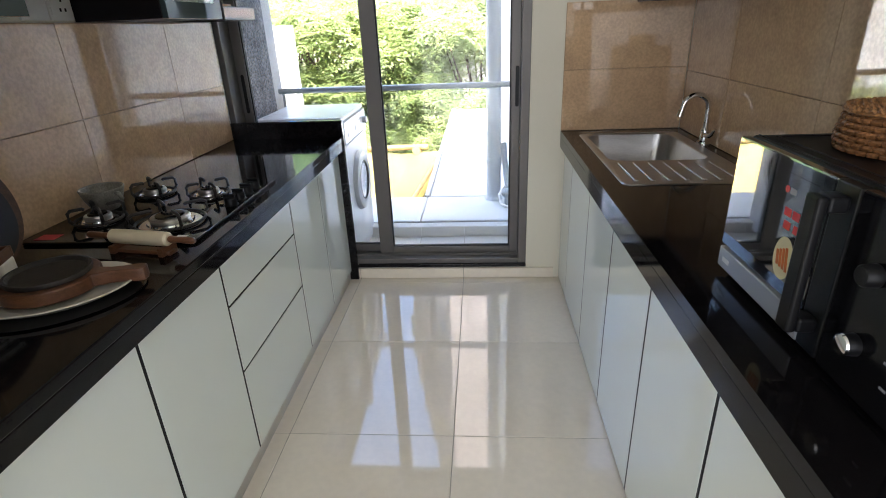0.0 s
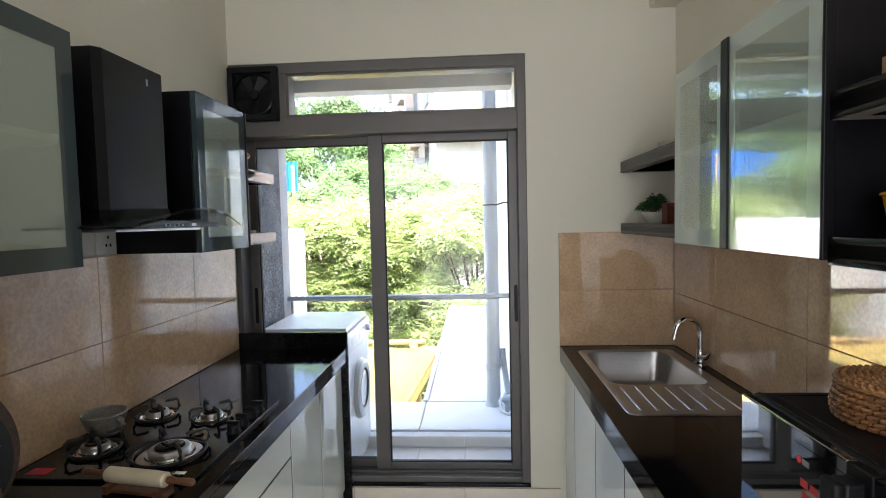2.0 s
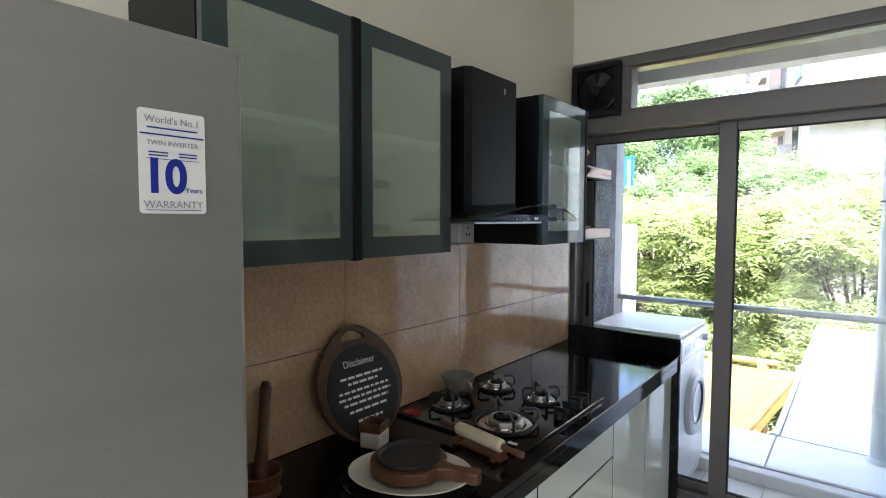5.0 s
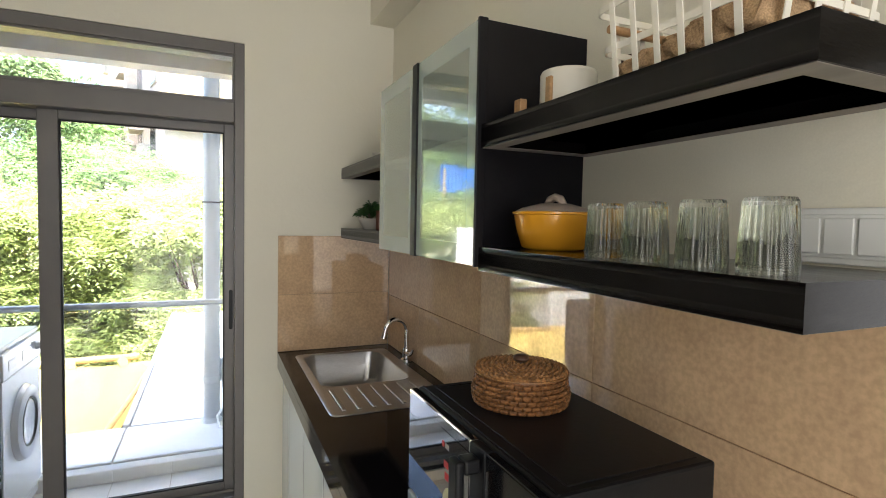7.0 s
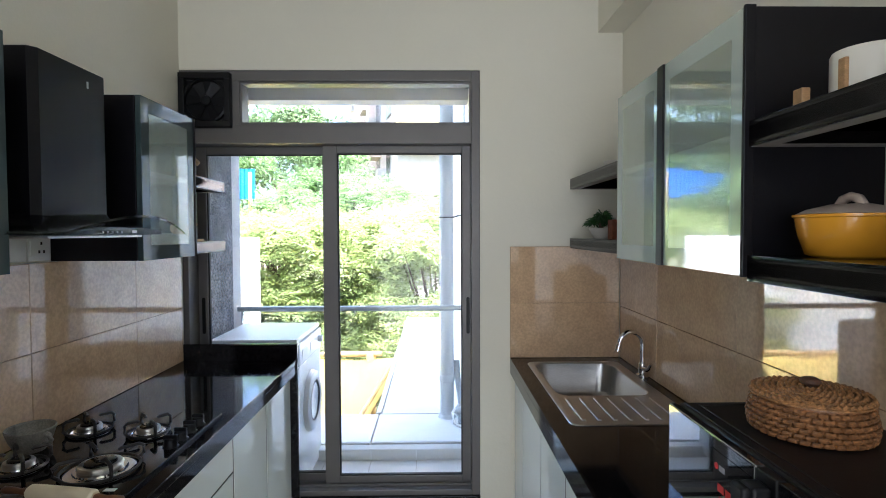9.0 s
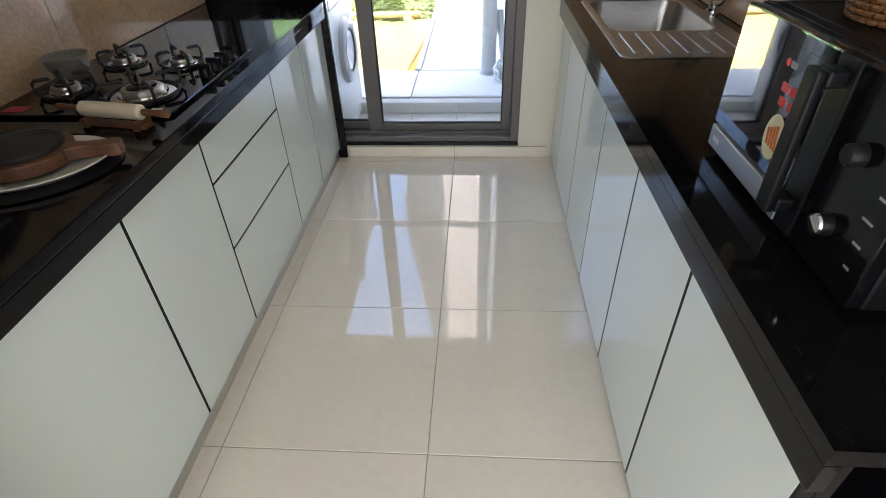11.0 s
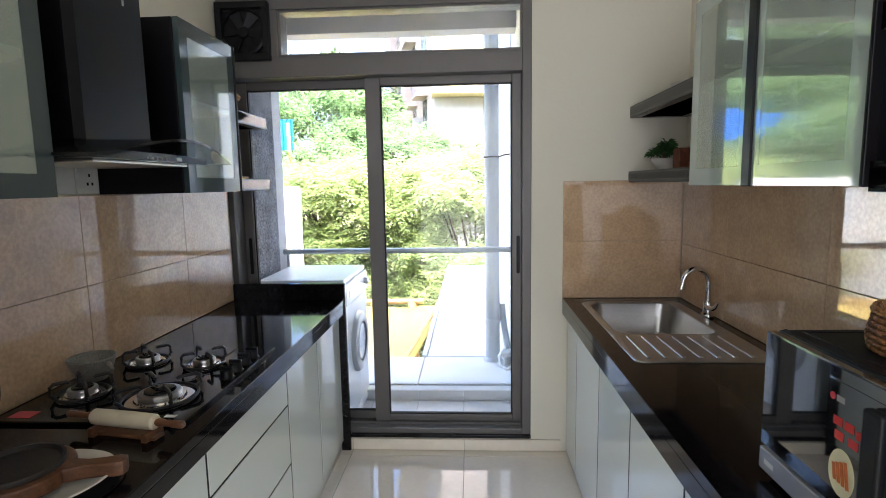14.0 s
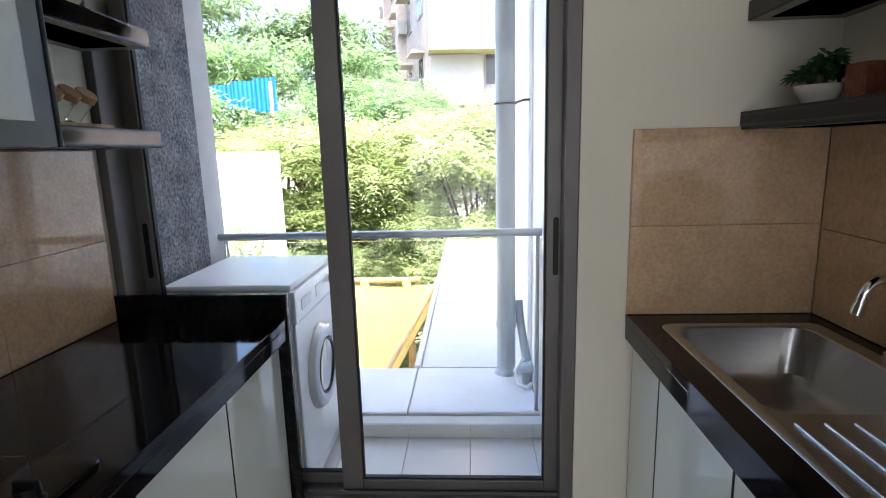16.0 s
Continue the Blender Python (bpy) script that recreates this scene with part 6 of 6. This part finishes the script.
# switch plate
sp = thing("switch_plate", (XR - 0.006, 0.59, SHL + 0.006), "wide white switch plate on the wall above the shelf", "switch")
part("plate", box(XR - 0.008, XR - 0.0005, 0.500, 0.720, SHL + 0.004, SHL + 0.092, 0.003), WHITEPL, sp)
part("inner_frame", box(XR - 0.010, XR - 0.0079, 0.514, 0.706, SHL + 0.014, SHL + 0.082, 0.002), WHITEPL, sp)
for k in range(3):
    part("rocker", box(XR - 0.0135, XR - 0.0099, 0.520 + 0.048 * k, 0.563 + 0.048 * k, SHL + 0.020, SHL + 0.076, 0.002), WHITEPL, sp)
for dy, dz in ((0.0, 0.018), (-0.010, -0.012), (0.010, -0.012)):
    part("pin_hole", box(XR - 0.0112, XR - 0.0099, 0.684 + dy - 0.003, 0.684 + dy + 0.003, SHL + 0.048 + dz - 0.005, SHL + 0.048 + dz + 0.005), BLACKPL, sp)

# short right shelves
pp = thing("potted_plant", (1.13, 2.64, 1.464), "small bushy green plant in a white bowl", "plant")
part("bowl", lathe([(0.0, 0.0), (0.030, 0.0), (0.034, 0.004), (0.056, 0.040), (0.060, 0.052), (0.056, 0.052), (0.050, 0.042), (0.0, 0.040)], 1.125, 2.640, 32, m=pose(0, 0, 1.464)), CERAM, pp)
rngp = np.random.default_rng(3)
v, f = leaf_cloud(rngp, [(1.125, 2.64, 1.545), (1.10, 2.62, 1.555), (1.15, 2.66, 1.555), (1.125, 2.61, 1.575), (1.16, 2.62, 1.545), (1.09, 2.66, 1.54)], [0.030, 0.026, 0.028, 0.024, 0.024, 0.022], 520, 0.026, False)
me = bpy.data.meshes.new("leaves")
me.from_pydata([tuple(np.array(q) - np.array((1.13, 2.64, 1.464))) for q in v], [], f)
me.materials.append(LEAFP)
lf = new("leaves", me)
lf.parent = pp
part("stems", tube([(1.125, 2.64, 1.50), (1.125, 2.64, 1.55)], 0.012, 8), BARK, pp)
tl = thing("candle_holder", (1.17, 2.53, 1.464), "carved terracotta block candle holder", "candle holder")
part("block", box(1.130, 1.200, 2.490, 2.560, 1.464, 1.555, 0.004, 2), TERRA, tl)
part("wick_cup", lathe([(0.0, 1.5552), (0.022, 1.5552), (0.024, 1.558), (0.022, 1.560), (0.0, 1.557)], 1.165, 2.525, 20), CERAM, tl)
mug = thing("mug", (1.195, 2.40, 1.464), "charcoal glazed stoneware mug on the short shelf", "mug")
part("body", lathe([(0.0, 0.0), (0.036, 0.0), (0.040, 0.004), (0.042, 0.086), (0.040, 0.088), (0.037, 0.085), (0.035, 0.008), (0.0, 0.006)], 1.195, 2.405, 36, m=pose(0, 0, 1.464)), MUGM, mug)
part("handle", tube([(1.232, 2.392, 1.534), (1.252, 2.384, 1.536), (1.262, 2.380, 1.515), (1.252, 2.384, 1.488), (1.232, 2.392, 1.484)], 0.0055, 10), MUGM, mug)
solo("copper_cup", lathe([(0.0, 0.0), (0.022, 0.0), (0.024, 0.004), (0.026, 0.03), (0.022, 0.055), (0.026, 0.078), (0.023, 0.078), (0.019, 0.055), (0.022, 0.03), (0.0, 0.008)], 1.19, 2.275, 28, m=pose(0, 0, 1.464)), COPPER, "small waisted copper cup on the short shelf", "cup")
wbw = solo("white_bowl", lathe([(0.0, 0.0), (0.028, 0.0), (0.032, 0.004), (0.055, 0.038), (0.058, 0.050), (0.054, 0.050), (0.046, 0.036), (0.0, 0.012)], 1.15, 2.50, 32, m=pose(0, 0, 1.775)), CERAM, "small white ceramic bowl on the shelf", "bowl")

# spice racks on the left shelves


def spice_rack(y, z, num):
    rk = thing("spice_rack", (-0.885, y, z), "small wooden rack of tilted glass spice jars", "spice rack", "spice racks")
    for x in (-0.955, -0.835):
        part("rack_bar", box(x - 0.006, x + 0.006, y - 0.03 * num - 0.02, y + 0.03 * num + 0.02, z, z + 0.012, 0.002), WOODL, rk)
    for k in range(num):
        yy = y + 0.062 * (k - (num - 1) / 2)
        jm = pose(-0.925, yy, z + 0.030, 0, 42, 0)
        j = part("spice_jar", lathe([(0.0, -0.006), (0.024, -0.006), (0.026, 0.0), (0.026, 0.062), (0.020, 0.070), (0.0, 0.070)], n=28, m=jm), GLASST, rk, "clear glass jar")
        part("jar_lid", lathe([(0.0, 0.092), (0.027, 0.092), (0.029, 0.089), (0.029, 0.072), (0.0, 0.072)], n=28, m=jm), WOODL, j, "round wooden lid")
    return rk


spice_rack(2.56, 1.458, 3)
spice_rack(2.60, 1.762, 3)

# ---- the living room beyond the doorway ----
ct = thing("curtain", (4.48, 1.75, 0.05), "floor-length cream curtain on the living room wall", "curtain")
bm = bmesh.new()
prev = None
for k in range(121):
    y = 0.95 + 1.6 * k / 120
    x = 4.47 + 0.03 * math.sin(k * 0.9) + 0.012 * math.sin(k * 2.1)
    cur = [bm.verts.new((x, y, 0.04)), bm.verts.new((x, y, 2.05))]
    if prev:
        bm.faces.new((prev[0], cur[0], cur[1], prev[1]))
    prev = cur
bmesh.ops.solidify(bm, geom=bm.faces[:], thickness=0.004)
part("drape", bm, CURT, ct)
part("pelmet", box(4.36, 4.598, 0.92, 2.58, 2.03, 2.32, 0.004), TABLEC, ct)
rg = solo("rug", box(2.9, 4.35, 0.5, 2.1, 0.001, 0.012, 0.004), RUG, "mottled brown rug under the table", "rug")
tbl = thing("coffee_table", (3.85, 1.35, 0.012), "cream lacquered coffee table with a brass ornament", "table")
part("tabletop", box(3.42, 4.28, 0.90, 1.80, 0.42, 0.47, 0.006), TABLEC, tbl)
part("apron", box(3.45, 4.25, 0.93, 1.77, 0.27, 0.42, 0.004), TABLEC, tbl)
for x in (3.50, 4.20):
    for y in (0.98, 1.72):
        part("leg", box(x - 0.03, x + 0.03, y - 0.03, y + 0.03, 0.012, 0.27, 0.004), WOODD, tbl)
orn = thing("brass_ornament", (3.65, 1.15, 0.47), "branching brass leaf ornament on the table", "ornament")
bm = bmesh.new()
add_tube(bm, [(3.60, 1.10, 0.475), (3.65, 1.15, 0.52), (3.72, 1.20, 0.53)], 0.006, 8)
for k in range(7):
    a = k * 0.9
    add_lathe(bm, [(0.0, -0.004), (0.018, 0.0), (0.0, 0.004)], n=8, m=pose(3.62 + 0.018 * k, 1.15 + 0.03 * math.sin(a), 0.52 + 0.012 * math.cos(a), 50 * math.sin(a), 40, 30 * k))
part("branch", bm, GOLD, orn)

# ---- tiles of the walls, floor and balcony ----


def shared_tile(parent, mesh, name, loc):
    ob = new(name, mesh)
    ob.parent = parent
    ob.location = Vector(loc) - origin_of(parent)
    return ob


def tile_mesh(name, dx, dy, dz, material, bevel=0.0015):
    bm = box(-dx / 2, dx / 2, -dy / 2, dy / 2, -dz / 2, dz / 2, bevel, 1)
    me = bpy.data.meshes.new(name)
    bm.to_mesh(me)
    bm.free()
    me.materials.append(material)
    return me


TM = {}


def lay(parent, name, x0, x1, y0, y1, z0, z1, material, gap=0.0009):
    """One tile that fills the box, less the joint; alike tiles share a mesh."""
    s = tuple(round(v, 4) for v in (x1 - x0, y1 - y0, z1 - z0))
    thin = s.index(min(s))
    dims = [v if i == thin else v - 2 * gap for i, v in enumerate(s)]
    key = (tuple(dims), material.name)
    if key not in TM:
        TM[key] = tile_mesh(name, *dims, material)
    return shared_tile(parent, TM[key], name, ((x0 + x1) / 2, (y0 + y1) / 2, (z0 + z1) / 2))


def cuts(a, b, start, step):
    v = [a]
    k = math.floor((a - start) / step) + 1
    while start + k * step < b - 1e-4:
        v.append(start + k * step)
        k += 1
    return list(zip(v, v[1:] + [b]))


for x0, x1 in cuts(XL, XR, 0.191, 0.6):
    for y0, y1 in cuts(YB, YD - 0.006, 2.164, 0.6):
        lay(floor, "tile", x0, x1, y0, y1, -0.0038, 0.0, FLOOR, 0.0011)
for x0, x1 in cuts(-0.42, 0.70, 0.191, 0.6):
    lay(sk, "tile", x0, x1, YD - 0.014, YD - 0.0062, 0.001, 0.064, FLOOR, 0.001)

dadoL = structure("wall_tiling_left", box(XL, XL + 0.004, 0.5, YD - 0.03, TOPZ, 1.4), TGROUT, "beige marble wall tiles behind the hob", "wall tiles")
for y0, y1 in cuts(0.5, YD - 0.03, 2.385, 0.6):
    for z0, z1 in ((TOPZ + 0.001, 1.108), (1.108, 1.402)):
        lay(dadoL, "tile", XL + 0.0042, XL + 0.012, y0, y1, z0, z1, TILE)
dadoR = structure("wall_tiling_right", box(XR - 0.004, XR, 0.478, YD, TOPZ, 1.42), TGROUT, "beige marble wall tiles behind the sink", "wall tiles")
for y0, y1 in [(0.478, 1.14)] + cuts(1.14, YD - 0.013, 1.14, 0.61):
    for z0, z1 in ((TOPZ + 0.001, 1.105), (1.105, 1.392 if y1 < 2.02 else 1.42)):
        lay(dadoR, "tile", XR - 0.012, XR - 0.0042, y0, y1, z0, z1, TILE)
dadoD = structure("wall_tiling_door", box(0.703, XR - 0.013, YD - 0.004, YD, TOPZ, 1.42), TGROUT, "beige marble wall tiles beside the door", "wall tiles")
for z0, z1, c in ((TOPZ + 0.001, 1.122, 5.0), (1.122, 1.422, 5.0)):
    for x0, x1 in ((0.703, min(c, XR - 0.0125)), (c, XR - 0.0125)):
        if x1 > x0:
            lay(dadoD, "tile", x0, x1, YD - 0.012, YD - 0.0042, z0, z1, TILE)
structure("tile_edge_trim", box(XR - 0.014, XR, 0.470, 0.4775, 0.0, 1.42, 0.001), TRIMW, "white edge trim of the wall tiles", "trim")
bal = bpy.data.objects["balcony_floor"]
for x0, x1 in cuts(-1.2, 0.53, -0.12, 0.3):
    for y0, y1 in cuts(YD + 0.17, 3.499, 3.19, 0.3):
        lay(bal, "tile", x0, x1, y0, y1, -0.0138, -0.010, BTILE, 0.0015)
kb = bpy.data.objects["balcony_kerb"]
for x0, x1 in cuts(-1.2, 0.53, -0.12, 0.3):
    lay(kb, "tile", x0, x1, 3.494, 3.4998, -0.009, 0.061, BTILE, 0.0015)
